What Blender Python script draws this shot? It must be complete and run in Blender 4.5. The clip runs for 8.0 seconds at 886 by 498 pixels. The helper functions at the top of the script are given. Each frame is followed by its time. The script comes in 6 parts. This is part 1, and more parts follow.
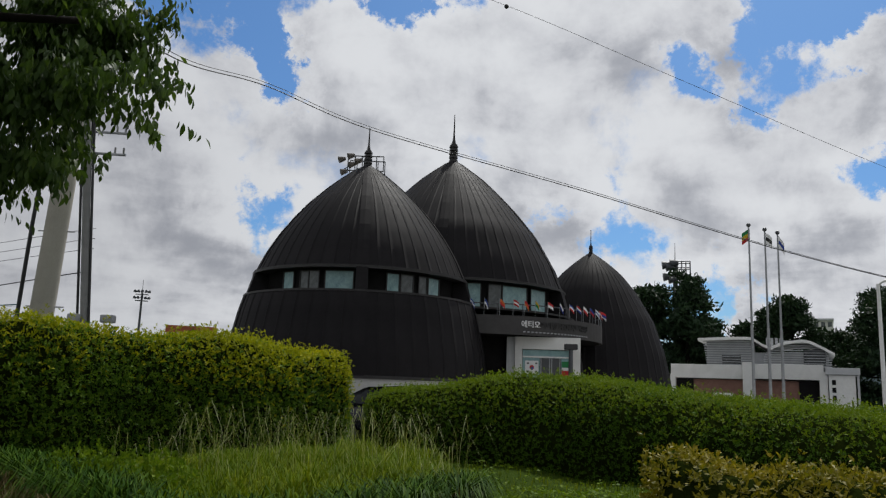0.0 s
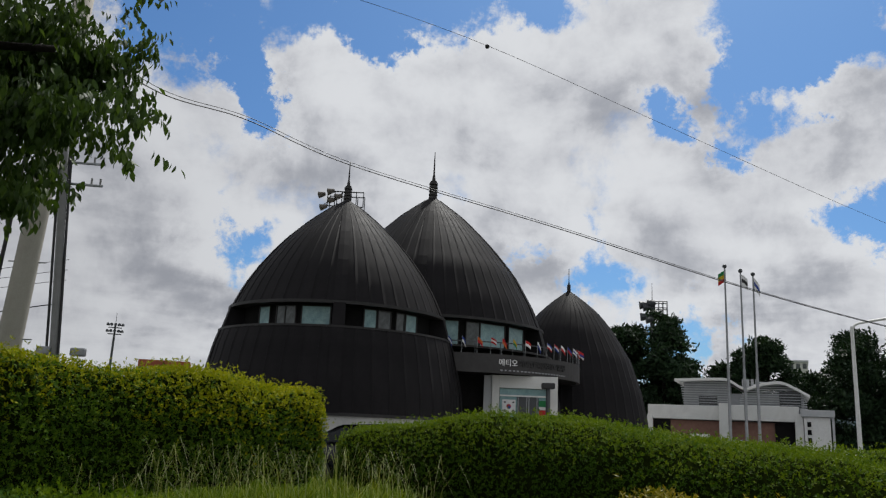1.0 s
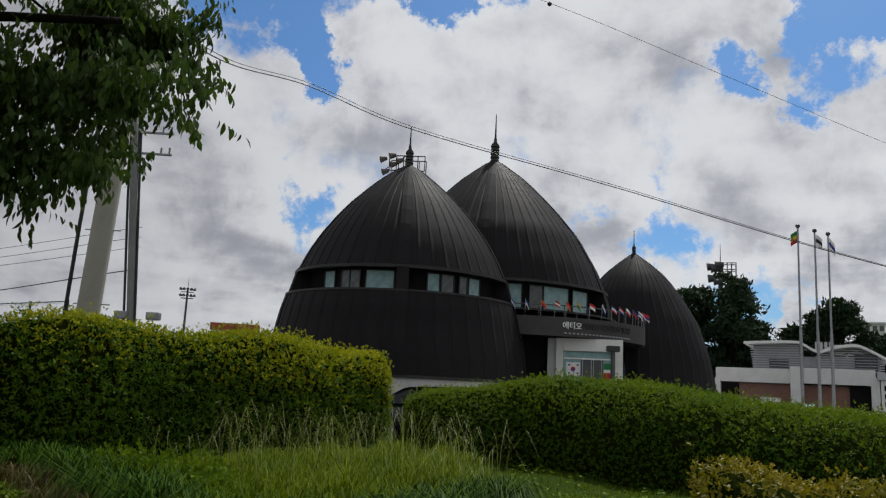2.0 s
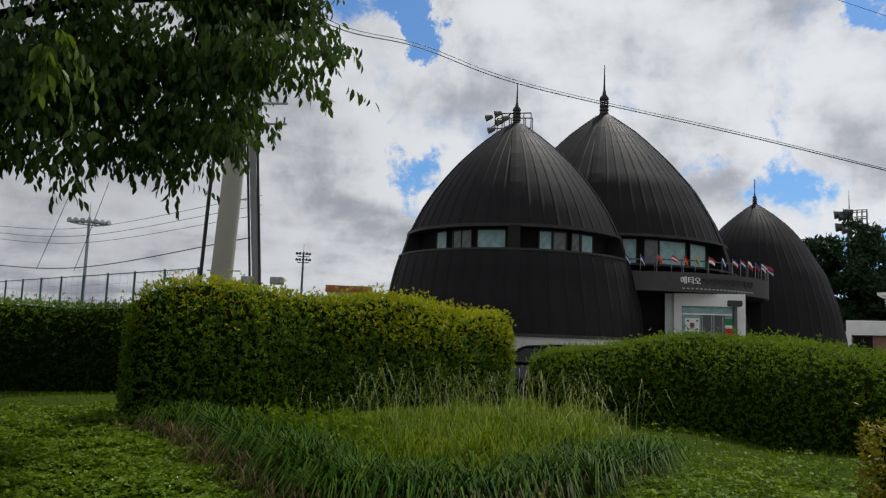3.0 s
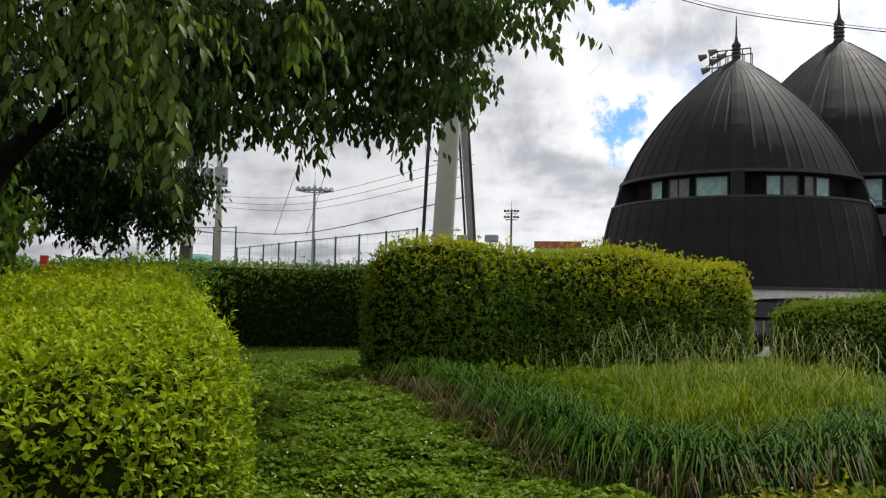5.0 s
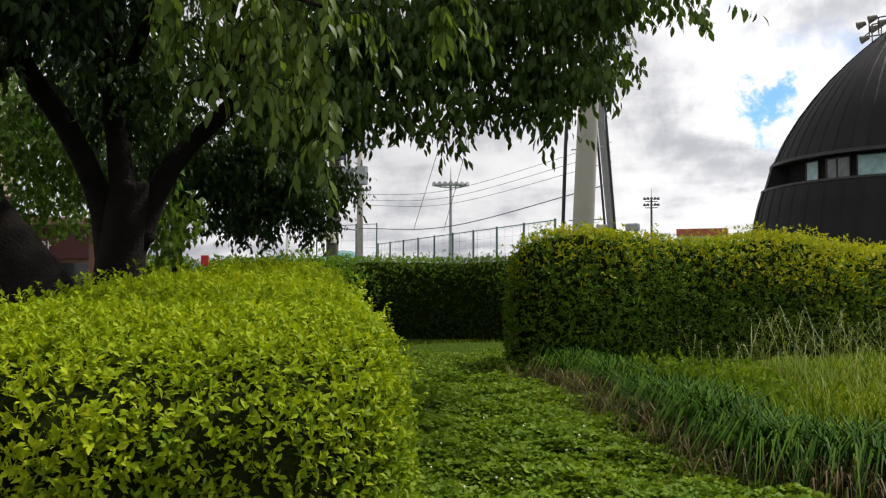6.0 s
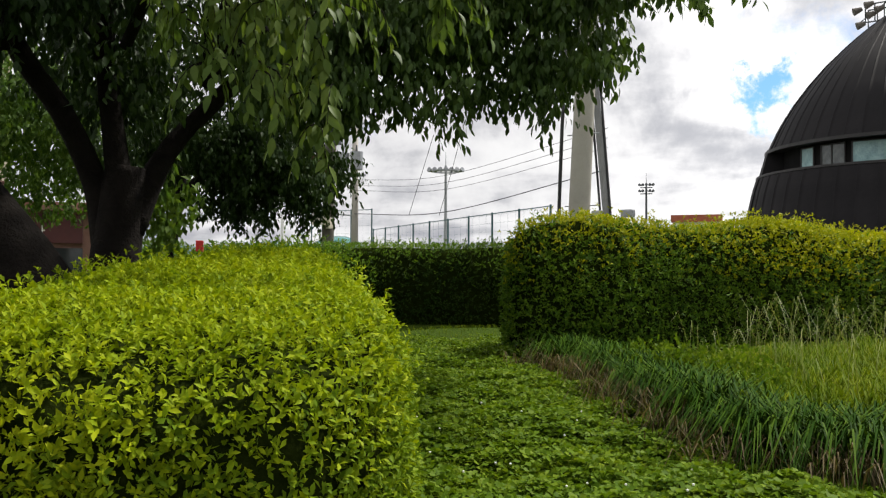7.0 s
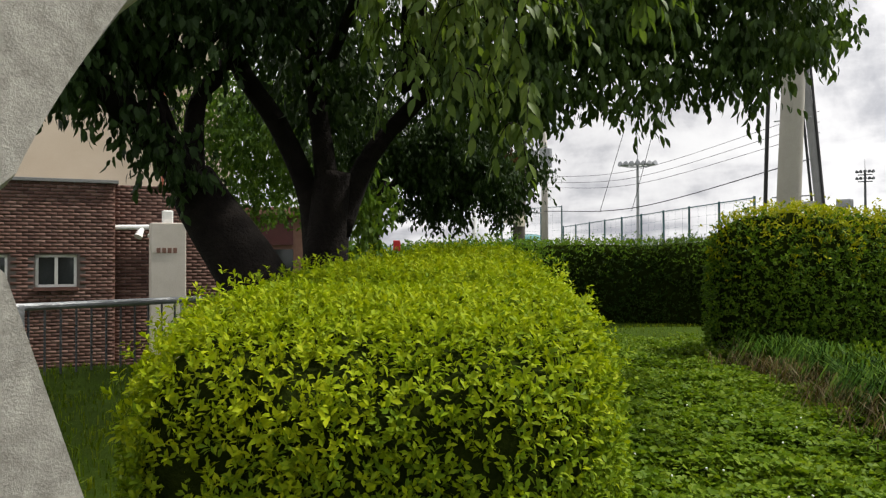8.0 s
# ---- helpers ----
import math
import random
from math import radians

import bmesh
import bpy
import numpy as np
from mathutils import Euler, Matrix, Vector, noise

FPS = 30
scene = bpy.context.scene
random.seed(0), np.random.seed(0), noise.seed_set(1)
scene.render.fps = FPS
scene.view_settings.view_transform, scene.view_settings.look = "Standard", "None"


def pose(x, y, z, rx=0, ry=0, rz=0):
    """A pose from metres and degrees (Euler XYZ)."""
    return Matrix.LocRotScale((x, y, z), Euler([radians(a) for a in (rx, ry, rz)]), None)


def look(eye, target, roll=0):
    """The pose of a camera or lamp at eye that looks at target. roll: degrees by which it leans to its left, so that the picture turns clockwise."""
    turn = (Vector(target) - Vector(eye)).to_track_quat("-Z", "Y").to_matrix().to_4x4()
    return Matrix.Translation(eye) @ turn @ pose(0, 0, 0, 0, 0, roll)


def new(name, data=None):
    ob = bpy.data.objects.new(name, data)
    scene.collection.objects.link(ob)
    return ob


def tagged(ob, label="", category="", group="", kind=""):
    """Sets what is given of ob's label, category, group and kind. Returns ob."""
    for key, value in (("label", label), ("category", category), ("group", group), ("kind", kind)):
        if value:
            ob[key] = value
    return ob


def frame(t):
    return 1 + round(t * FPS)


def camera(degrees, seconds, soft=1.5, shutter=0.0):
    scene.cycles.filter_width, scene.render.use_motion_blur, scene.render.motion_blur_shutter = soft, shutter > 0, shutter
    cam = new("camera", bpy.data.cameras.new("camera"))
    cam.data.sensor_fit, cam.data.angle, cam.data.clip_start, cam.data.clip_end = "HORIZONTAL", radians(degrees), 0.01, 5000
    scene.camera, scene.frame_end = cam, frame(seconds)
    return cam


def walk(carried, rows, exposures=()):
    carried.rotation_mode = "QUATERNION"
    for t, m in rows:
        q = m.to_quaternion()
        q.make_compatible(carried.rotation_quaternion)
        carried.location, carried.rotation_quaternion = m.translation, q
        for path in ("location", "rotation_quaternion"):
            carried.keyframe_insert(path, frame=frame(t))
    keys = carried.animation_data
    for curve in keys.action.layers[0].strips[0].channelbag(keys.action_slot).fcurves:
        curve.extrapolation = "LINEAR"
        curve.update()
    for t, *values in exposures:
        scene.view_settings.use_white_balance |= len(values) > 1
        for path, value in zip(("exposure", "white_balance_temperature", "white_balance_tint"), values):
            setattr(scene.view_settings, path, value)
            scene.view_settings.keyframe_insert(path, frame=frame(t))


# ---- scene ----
cam = camera(59.14, 8.0, 1.25)
PATH = (
    (0.0, pose(-0.000, 0.000, 1.600, 100.01, -2.00, -0.40)),
    (0.5, pose(0.012, 0.078, 1.622, 102.73, -1.98, -2.02)),
    (1.0, pose(0.016, 0.057, 1.605, 102.79, -2.53, -2.09)),
    (1.5, pose(0.013, 0.067, 1.618, 102.50, -2.66, -1.78)),
    (2.0, pose(-0.003, 0.110, 1.629, 99.87, -2.80, 2.50)),
    (2.2, pose(0.016, 0.091, 1.587, 98.67, -2.50, 6.17)),
    (3.3, pose(-0.248, 0.153, 1.645, 96.02, -1.64, 13.61)),
    (3.5, pose(-0.249, 0.134, 1.643, 95.54, -1.05, 17.46)),
    (4.0, pose(-0.279, 0.179, 1.635, 93.10, -0.45, 22.49)),
    (4.2, pose(-0.300, 0.200, 1.649, 92.61, -0.47, 23.40)),
    (5.3, pose(-0.498, 0.264, 1.633, 93.00, -1.43, 27.98)),
    (5.5, pose(-0.510, 0.265, 1.632, 92.78, -1.06, 30.75)),
    (6.0, pose(-0.530, 0.261, 1.628, 92.18, -0.19, 35.74)),
    (6.5, pose(-0.528, 0.267, 1.625, 90.95, -0.41, 35.36)),
    (7.0, pose(-0.551, 0.253, 1.629, 91.13, -0.28, 35.35)),
    (7.5, pose(-0.576, 0.233, 1.627, 91.05, -0.04, 42.86)),
    (8.0, pose(-0.592, 0.227, 1.625, 90.96, 0.24, 49.19)),
)
EXPOSURES = ((0.0, -0.38, 6250, 10), (2.0, -0.42, 6250, 10), (3.5, -0.10, 6250, 10), (5.5, 0.40, 6480, 10), (8.0, 0.56, 6570, 10))
walk(cam, PATH, EXPOSURES)

# ---- world and light ----
SUN_EL, SUN_AZ = 56.0, 22.0          # degrees; azimuth counted from +y towards +x
world = bpy.data.worlds.new("sky")
scene.world = world
world.use_nodes = True


class Graph:
    """A short way to write node trees."""
    def __init__(self, tree):
        self.t = tree
        self.t.nodes.clear()

    def n(self, kind, **props):
        node = self.t.nodes.new(kind)
        ins = props.pop("ins", {})
        if "operation" in props:
            node.operation = props["operation"]
        if "use_clamp" in props:
            node.use_clamp = props["use_clamp"]
        if "data_type" in props:
            node.data_type, node.blend_type, node.clamp_factor = props["data_type"], props["blend_type"], props["clamp_factor"]
        if "interpolation_type" in props:
            node.interpolation_type = props["interpolation_type"]
        if "sky_type" in props:
            node.sky_type, node.sun_disc = props["sky_type"], props["sun_disc"]
            node.sun_elevation, node.sun_rotation = props["sun_elevation"], props["sun_rotation"]
        for k, v in ins.items():
            if isinstance(v, bpy.types.NodeSocket):
                self.t.links.new(v, node.inputs[k])
            else:
                node.inputs[k].default_value = v
        return node

    def math(self, op, a, b=0.0, clamp=False):
        return self.n("ShaderNodeMath", operation=op, use_clamp=clamp, ins={0: a, 1: b}).outputs[0]

    def noise(self, vec, scale, detail=6.0, rough=0.55, warp=0.0):
        return self.n("ShaderNodeTexNoise", ins={"Vector": vec, "Scale": scale, "Detail": detail, "Roughness": rough, "Distortion": warp}).outputs[0]

    def ramp(self, fac, *stops):
        node = self.n("ShaderNodeValToRGB", ins={0: fac})
        el = node.color_ramp.elements
        while len(el) < len(stops):
            el.new(0.5)
        for e, (p, c) in zip(el, stops):
            e.position, e.color = p, (c, c, c, 1) if isinstance(c, (int, float)) else (*c, 1)
        return node.outputs[0]

    def mix(self, fac, a, b, blend="MIX"):
        node = self.n("ShaderNodeMix", data_type="RGBA", blend_type=blend, clamp_factor=True)
        for i, v in ((0, fac), (6, a), (7, b)):
            if isinstance(v, bpy.types.NodeSocket):
                self.t.links.new(v, node.inputs[i])
            else:
                node.inputs[i].default_value = v if i == 0 else (*v[:3], 1)
        return node.outputs[2]


def direction(az, el):
    """A unit vector; az in degrees from +y towards -x."""
    a, e = radians(az), radians(el)
    return Vector((-math.sin(a) * math.cos(e), math.cos(a) * math.cos(e), math.sin(e)))


g = Graph(world.node_tree)
coord = g.n("ShaderNodeTexCoord").outputs["Generated"]
sky = g.n("ShaderNodeTexSky", sky_type="NISHITA", sun_disc=False, sun_elevation=radians(SUN_EL), sun_rotation=radians(SUN_AZ))
sky_col = g.mix(1.0, sky.outputs[0], (0.056, 0.088, 0.120), "MULTIPLY")
# clouds lie on a flat layer overhead: the view direction divided by its height
sep = g.n("ShaderNodeSeparateXYZ", ins={0: coord})
height = g.math("ADD", g.math("MAXIMUM", sep.outputs[2], 0.0), 0.16)
plane = g.n("ShaderNodeCombineXYZ", ins={0: g.math("DIVIDE", sep.outputs[0], height), 1: g.math("DIVIDE", sep.outputs[1], height), 2: 0.37}).outputs[0]
big = g.noise(plane, 1.05, 10.0, 0.56, 0.15)
puff = g.noise(coord, 6.5, 12.0, 0.62, 0.15)
cover = g.math("ADD", g.math("MULTIPLY", g.math("SUBTRACT", big, 0.5), 0.55), g.math("MULTIPLY", g.math("SUBTRACT", puff, 0.5), 0.80))
cover = g.math("ADD", cover, 0.50)
blot = g.n("ShaderNodeTexNoise", ins={"Vector": coord, "Scale": 9.0, "Detail": 9.0, "Roughness": 0.68}).outputs[1]
blot = g.n("ShaderNodeVectorMath", operation="SUBTRACT", ins={0: blot, 1: (0.5, 0.5, 0.5)}).outputs[0]
blot = g.n("ShaderNodeVectorMath", operation="MULTIPLY_ADD", ins={0: blot, 1: (0.24, 0.24, 0.20), 2: coord}).outputs[0]
# blue openings between the clouds: azimuth, elevation, reach, depth
for az, el, reach, depth in ((19.5, 27.0, 0.12, 0.42), (15.0, 26.0, 0.08, 0.36), (9.5, 29.5, 0.11, 0.44), (5.0, 29.8, 0.09, 0.42), (1.0, 30.5, 0.09, 0.40), (3.7, 27.2, 0.06, 0.34),
                             (14.0, 23.3, 0.06, 0.34), (12.5, 21.6, 0.05, 0.34), (-5.5, 31.5, 0.10, 0.42), (-26.5, 29.0, 0.12, 0.44), (-31.0, 27.0, 0.11, 0.44),
                             (-25.8, 23.7, 0.08, 0.40), (-28.6, 24.2, 0.06, 0.36), (-18.4, 22.9, 0.055, 0.34), (-22.4, 19.8, 0.05, 0.34), (-30.0, 14.2, 0.075, 0.40), (-33.5, 14.8, 0.08, 0.40),
                             (15.6, 11.4, 0.07, 0.32), (12.6, 9.6, 0.09, 0.32), (-12.7, 11.0, 0.075, 0.34), (-8.0, 12.8, 0.05, 0.28), (-17.0, 5.5, 0.10, 0.38),
                             (-20.8, 7.6, 0.08, 0.36), (24.0, 34.0, 0.20, 0.44), (-12.0, 38.0, 0.20, 0.44), (-45.0, 22.0, 0.14, 0.40)):
    gap = g.n("ShaderNodeVectorMath", operation="DISTANCE", ins={0: blot, 1: direction(az, el)}).outputs[1]
    gap = g.n("ShaderNodeMapRange", interpolation_type="SMOOTHSTEP", ins={0: gap, 1: 0.0, 2: reach, 3: depth, 4: 0.0}).outputs[0]
    cover = g.math("SUBTRACT", cover, gap)
mask = g.n("ShaderNodeMapRange", interpolation_type="SMOOTHSTEP", ins={0: g.math("ADD", cover, 0.20), 1: 0.41, 2: 0.60, 3: 0.0, 4: 1.0}).outputs[0]
# the sunward, upper side of each heap is whiter: compare the puffs with themselves a little higher up
higher = g.n("ShaderNodeVectorMath", operation="ADD", ins={0: coord, 1: (0.02, 0.0, 0.045)}).outputs[0]
relief = g.math("SUBTRACT", g.noise(higher, 6.5, 9.0, 0.6, 0.15), g.noise(coord, 6.5, 9.0, 0.6, 0.15))
shade = g.noise(plane, 1.9, 5.0, 0.5, 0.2)
thick = g.math("ADD", g.math("MULTIPLY", g.math("SUBTRACT", shade, 0.5), 1.5), g.math("MULTIPLY", relief, 1.9))
thick = g.math("ADD", thick, g.math("MULTIPLY", g.math("SUBTRACT", cover, 0.42), 0.9))
thick = g.n("ShaderNodeMapRange", interpolation_type="SMOOTHSTEP", ins={0: thick, 1: -0.25, 2: 0.55, 3: 0.0, 4: 1.0}).outputs[0]
cloud_col = g.ramp(thick, (0.0, (0.93, 0.93, 0.93)), (0.45, (0.77, 0.77, 0.785)), (1.0, (0.46, 0.47, 0.505)))
# the clouds lie thicker and greyer low in the west
veil = g.n("ShaderNodeVectorMath", operation="DISTANCE", ins={0: coord, 1: direction(52, 6)}).outputs[1]
veil = g.n("ShaderNodeMapRange", interpolation_type="SMOOTHSTEP", ins={0: veil, 1: 0.25, 2: 0.85, 3: 0.8, 4: 0.0}).outputs[0]
cloud_col = g.mix(veil, cloud_col, g.mix(1.0, cloud_col, (0.60, 0.60, 0.61), "MULTIPLY"))
total = g.mix(mask, sky_col, cloud_col)
g.n("ShaderNodeOutputWorld", ins={0: g.n("ShaderNodeBackground", ins={0: total, 1: 1.0}).outputs[0]})

sun = new("sun", bpy.data.lights.new("sun", "SUN"))
sun.data.energy, sun.data.angle, sun.data.color = 4.2, radians(3.0), (1.0, 0.96, 0.88)
sun.matrix_world = look((0, 0, 0), -direction(-SUN_AZ, SUN_EL))


# ---- materials ----
def material(name, rough=0.6, metal=0.0, spec=0.5):
    """A material with its graph, object coordinates and shader."""
    m = bpy.data.materials.new(name)
    m.use_nodes = True
    gr = Graph(m.node_tree)
    co = gr.n("ShaderNodeTexCoord").outputs["Object"]
    sh = gr.n("ShaderNodeBsdfPrincipled", ins={"Roughness": rough, "Metallic": metal, "Specular IOR Level": spec})
    gr.n("ShaderNodeOutputMaterial", ins={0: sh.outputs[0]})
    return m, gr, co, sh


def put(gr, sh, key, value):
    if isinstance(value, bpy.types.NodeSocket):
        gr.t.links.new(value, sh.inputs[key])
    else:
        sh.inputs[key].default_value = value


def surface(name, dark, light, scale=4.0, rough=0.6, metal=0.0, spec=0.5, bump=0.2, fine=40.0, per_object=0.0):
    """Two-scale mottled surface between two colours, with fine relief."""
    m, gr, co, sh = material(name, rough, metal, spec)
    a = gr.noise(co, scale, 6.0, 0.6, 0.3)
    b = gr.noise(co, fine, 4.0, 0.6)
    f = gr.math("ADD", gr.math("MULTIPLY", a, 0.65), gr.math("MULTIPLY", b, 0.35))
    f = gr.n("ShaderNodeMapRange", ins={0: f, 1: 0.32, 2: 0.68, 3: 0.0, 4: 1.0}).outputs[0]
    col = gr.mix(f, dark, light)
    if per_object:
        rnd = gr.n("ShaderNodeObjectInfo").outputs["Random"]
        col = gr.mix(gr.math("MULTIPLY", rnd, per_object), col, tuple(0.45 * c for c in dark))
    put(gr, sh, "Base Color", col)
    put(gr, sh, "Roughness", gr.math("ADD", gr.math("MULTIPLY", gr.math("SUBTRACT", b, 0.5), 0.3), rough, True))
    if bump:
        put(gr, sh, "Normal", gr.n("ShaderNodeBump", ins={"Strength": bump, "Distance": 0.02, "Height": b}).outputs[0])
    return m


def leaf_material(name, *cols, patch=0.5, translucent=0.35, rough=0.5, spec=0.15):
    """Foliage: each leaf takes a tone of its own, and whole patches differ."""
    m, gr, co, sh = material(name, rough, 0.0, spec)
    rnd = gr.n("ShaderNodeNewGeometry").outputs["Random Per Island"]
    a = gr.noise(co, 1.3, 4.0, 0.6)
    f = gr.math("ADD", gr.math("MULTIPLY", rnd, 1.0 - patch), gr.math("MULTIPLY", gr.n("ShaderNodeMapRange", ins={0: a, 1: 0.3, 2: 0.7, 3: 0.0, 4: 1.0}).outputs[0], patch))
    k = len(cols) - 1
    col = gr.ramp(f, *[(i / k, c) for i, c in enumerate(cols)])
    put(gr, sh, "Base Color", col)
    tr = gr.n("ShaderNodeBsdfTranslucent", ins={0: gr.mix(1.0, col, (1.0, 1.0, 0.45), "MULTIPLY")})
    mix = gr.n("ShaderNodeMixShader", ins={0: translucent, 1: sh.outputs[0], 2: tr.outputs[0]})
    out = [n for n in gr.t.nodes if n.type == "OUTPUT_MATERIAL"][0]
    gr.t.links.new(mix.outputs[0], out.inputs[0])
    return m


M = {}
# top tones are yellower new growth, also lightened as sunlit; side tones darkened as shaded
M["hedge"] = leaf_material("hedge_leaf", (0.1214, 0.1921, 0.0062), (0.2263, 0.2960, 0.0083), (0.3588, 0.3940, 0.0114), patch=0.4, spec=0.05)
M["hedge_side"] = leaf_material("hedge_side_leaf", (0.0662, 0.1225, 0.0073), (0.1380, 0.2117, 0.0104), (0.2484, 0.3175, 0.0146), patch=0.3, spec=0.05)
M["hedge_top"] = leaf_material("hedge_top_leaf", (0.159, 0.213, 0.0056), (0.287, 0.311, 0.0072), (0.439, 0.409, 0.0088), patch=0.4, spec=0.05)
# leaf colour darkened to carry the shade on the hedge closing the path
M["hedge_shaded"] = leaf_material("hedge_leaf_shaded", (0.009, 0.024, 0.0048), (0.022, 0.048, 0.0072), (0.052, 0.082, 0.0096), spec=0.06)
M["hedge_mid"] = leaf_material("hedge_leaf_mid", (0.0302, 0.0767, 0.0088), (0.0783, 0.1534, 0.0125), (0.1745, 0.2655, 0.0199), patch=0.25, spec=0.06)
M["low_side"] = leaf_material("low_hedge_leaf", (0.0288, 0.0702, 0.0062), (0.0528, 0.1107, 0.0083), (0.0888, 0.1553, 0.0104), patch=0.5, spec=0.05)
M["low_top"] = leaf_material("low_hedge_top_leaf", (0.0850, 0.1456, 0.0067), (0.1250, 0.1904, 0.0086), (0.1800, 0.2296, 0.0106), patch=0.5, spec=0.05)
# near-black, so the shade deep between the leaves sits in the core's colour
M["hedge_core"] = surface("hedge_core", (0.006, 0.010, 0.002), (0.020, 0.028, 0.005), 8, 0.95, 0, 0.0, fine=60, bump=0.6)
M["gold_leaf"] = leaf_material("gold_leaf", (0.09, 0.10, 0.010), (0.22, 0.19, 0.012), (0.33, 0.25, 0.018))
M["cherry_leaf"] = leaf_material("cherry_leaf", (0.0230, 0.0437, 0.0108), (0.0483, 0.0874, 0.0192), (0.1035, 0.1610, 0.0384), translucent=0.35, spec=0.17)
# same leaf, darkened for the shade in the left and farther crowns
M["cherry_shade"] = leaf_material("shaded_cherry_leaf", (0.0125, 0.0250, 0.0078), (0.0263, 0.0513, 0.0143), (0.0550, 0.0975, 0.0260), translucent=0.25, spec=0.12)
# lighter copy of the leaf, toned as sunlit for the low branches
M["spray_leaf"] = leaf_material("spray_leaf", (0.044, 0.080, 0.014), (0.084, 0.134, 0.024), (0.14, 0.192, 0.042), translucent=0.45, spec=0.14)
M["far_leaf"] = leaf_material("far_leaf", (0.03, 0.07, 0.012), (0.07, 0.13, 0.02), (0.13, 0.2, 0.03), translucent=0.45)
M["red_leaf"] = leaf_material("red_leaf", (0.03, 0.025, 0.012), (0.07, 0.035, 0.02), (0.10, 0.04, 0.02))
M["pine"] = leaf_material("pine_needles", (0.008, 0.020, 0.010), (0.016, 0.036, 0.014), (0.030, 0.055, 0.018), translucent=0.1)
M["grass"] = leaf_material("grass_blade", (0.0323, 0.0678, 0.0031), (0.0836, 0.1276, 0.0054), (0.1795, 0.2033, 0.0108), patch=0.45, spec=0.02)
M["grass_dark"] = leaf_material("lily_turf_blade", (0.0085, 0.0261, 0.0027), (0.0228, 0.0558, 0.0046), (0.0646, 0.1107, 0.0100), patch=0.1, rough=0.5, spec=0.02, translucent=0.12)
M["straw"] = leaf_material("straw", (0.14, 0.13, 0.06), (0.22, 0.21, 0.11), (0.34, 0.33, 0.21), patch=0.2)
M["seed"] = leaf_material("seed_stalk", (0.14, 0.17, 0.05), (0.22, 0.25, 0.09), (0.34, 0.36, 0.18), patch=0.2)
M["dry_blade"] = leaf_material("dry_blade", (0.035, 0.026, 0.012), (0.075, 0.058, 0.028), (0.15, 0.12, 0.065), patch=0.2, spec=0.05)
M["clover"] = leaf_material("clover_leaf", (0.0457, 0.0929, 0.0067), (0.0963, 0.1624, 0.0106), (0.1779, 0.2411, 0.0192), patch=0.35, spec=0.04)
M["white_flower"] = surface("white_petal", (0.55, 0.55, 0.5), (0.8, 0.8, 0.76), 20, 0.7, bump=0)
M["bark"] = surface("bark", (0.005, 0.004, 0.0036), (0.016, 0.013, 0.011), 6, 0.95, 0, 0.1, bump=1.0, fine=30)
M["zinc"] = surface("dark_zinc", (0.0102, 0.0095, 0.0105), (0.0205, 0.0189, 0.0201), 0.5, 0.62, 0.0, 0.07, 0.10, 6, per_object=0.28)
M["zinc_trim"] = surface("zinc_trim", (0.014, 0.013, 0.013), (0.032, 0.030, 0.030), 2, 0.5, 0.0, 0.3, 0.1)
# near-black: shade in recesses and under the balcony is put into the colour
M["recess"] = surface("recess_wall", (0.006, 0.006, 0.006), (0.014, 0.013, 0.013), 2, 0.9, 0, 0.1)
M["curtain"] = surface("pale_teal_curtain", (0.11, 0.22, 0.23), (0.30, 0.46, 0.46), 3, 0.3, 0, 0.5, 0.3, 25)
M["dim_pane"] = surface("dim_pane", (0.035, 0.042, 0.042), (0.10, 0.115, 0.11), 3, 0.2, bump=0.05)
M["fascia"] = surface("grey_fascia", (0.040, 0.038, 0.038), (0.062, 0.060, 0.060), 1.5, 0.7, 0, 0.2)
M["white_wall"] = surface("white_render", (0.52, 0.52, 0.50), (0.68, 0.68, 0.66), 1.0, 0.8, bump=0.1)
M["grey_wall"] = surface("grey_metal_cladding", (0.22, 0.23, 0.24), (0.32, 0.33, 0.34), 1.5, 0.6)
M["slat"] = surface("grey_slat", (0.36, 0.37, 0.38), (0.48, 0.49, 0.50), 1.5, 0.55)
M["stone_plinth"] = surface("plinth_stone", (0.34, 0.34, 0.33), (0.5, 0.5, 0.48), 3, 0.8)
M["concrete"] = surface("pole_concrete", (0.30, 0.28, 0.245), (0.42, 0.395, 0.35), 1.6, 0.85, bump=0.3, fine=50)
M["concrete_grey"] = surface("old_concrete", (0.14, 0.14, 0.14), (0.24, 0.24, 0.235), 1.6, 0.85, bump=0.3)
M["old_pole"] = surface("weathered_pole", (0.06, 0.052, 0.045), (0.13, 0.115, 0.10), 3, 0.9, bump=0.4)
M["steel"] = surface("galvanised_steel", (0.20, 0.21, 0.22), (0.32, 0.33, 0.34), 8, 0.5, 0.5)
M["dark_steel"] = surface("dark_steel", (0.03, 0.034, 0.04), (0.06, 0.065, 0.07), 6, 0.5)
M["black"] = surface("black_rubber", (0.010, 0.010, 0.011), (0.022, 0.022, 0.024), 9, 0.6)
M["beige_box"] = surface("beige_box", (0.42, 0.38, 0.30), (0.52, 0.48, 0.39), 9, 0.6)
M["granite"] = surface("pale_granite", (0.22, 0.205, 0.18), (0.46, 0.435, 0.39), 30, 0.9, 0, 0.15, bump=0.22, fine=230)
M["fence_green"] = surface("fence_green", (0.025, 0.07, 0.075), (0.045, 0.11, 0.115), 6, 0.6)
M["asphalt"] = surface("asphalt", (0.04, 0.04, 0.04), (0.065, 0.065, 0.063), 0.8, 0.9, bump=0.3)
M["paving"] = surface("paving", (0.24, 0.23, 0.21), (0.36, 0.35, 0.33), 0.8, 0.85)
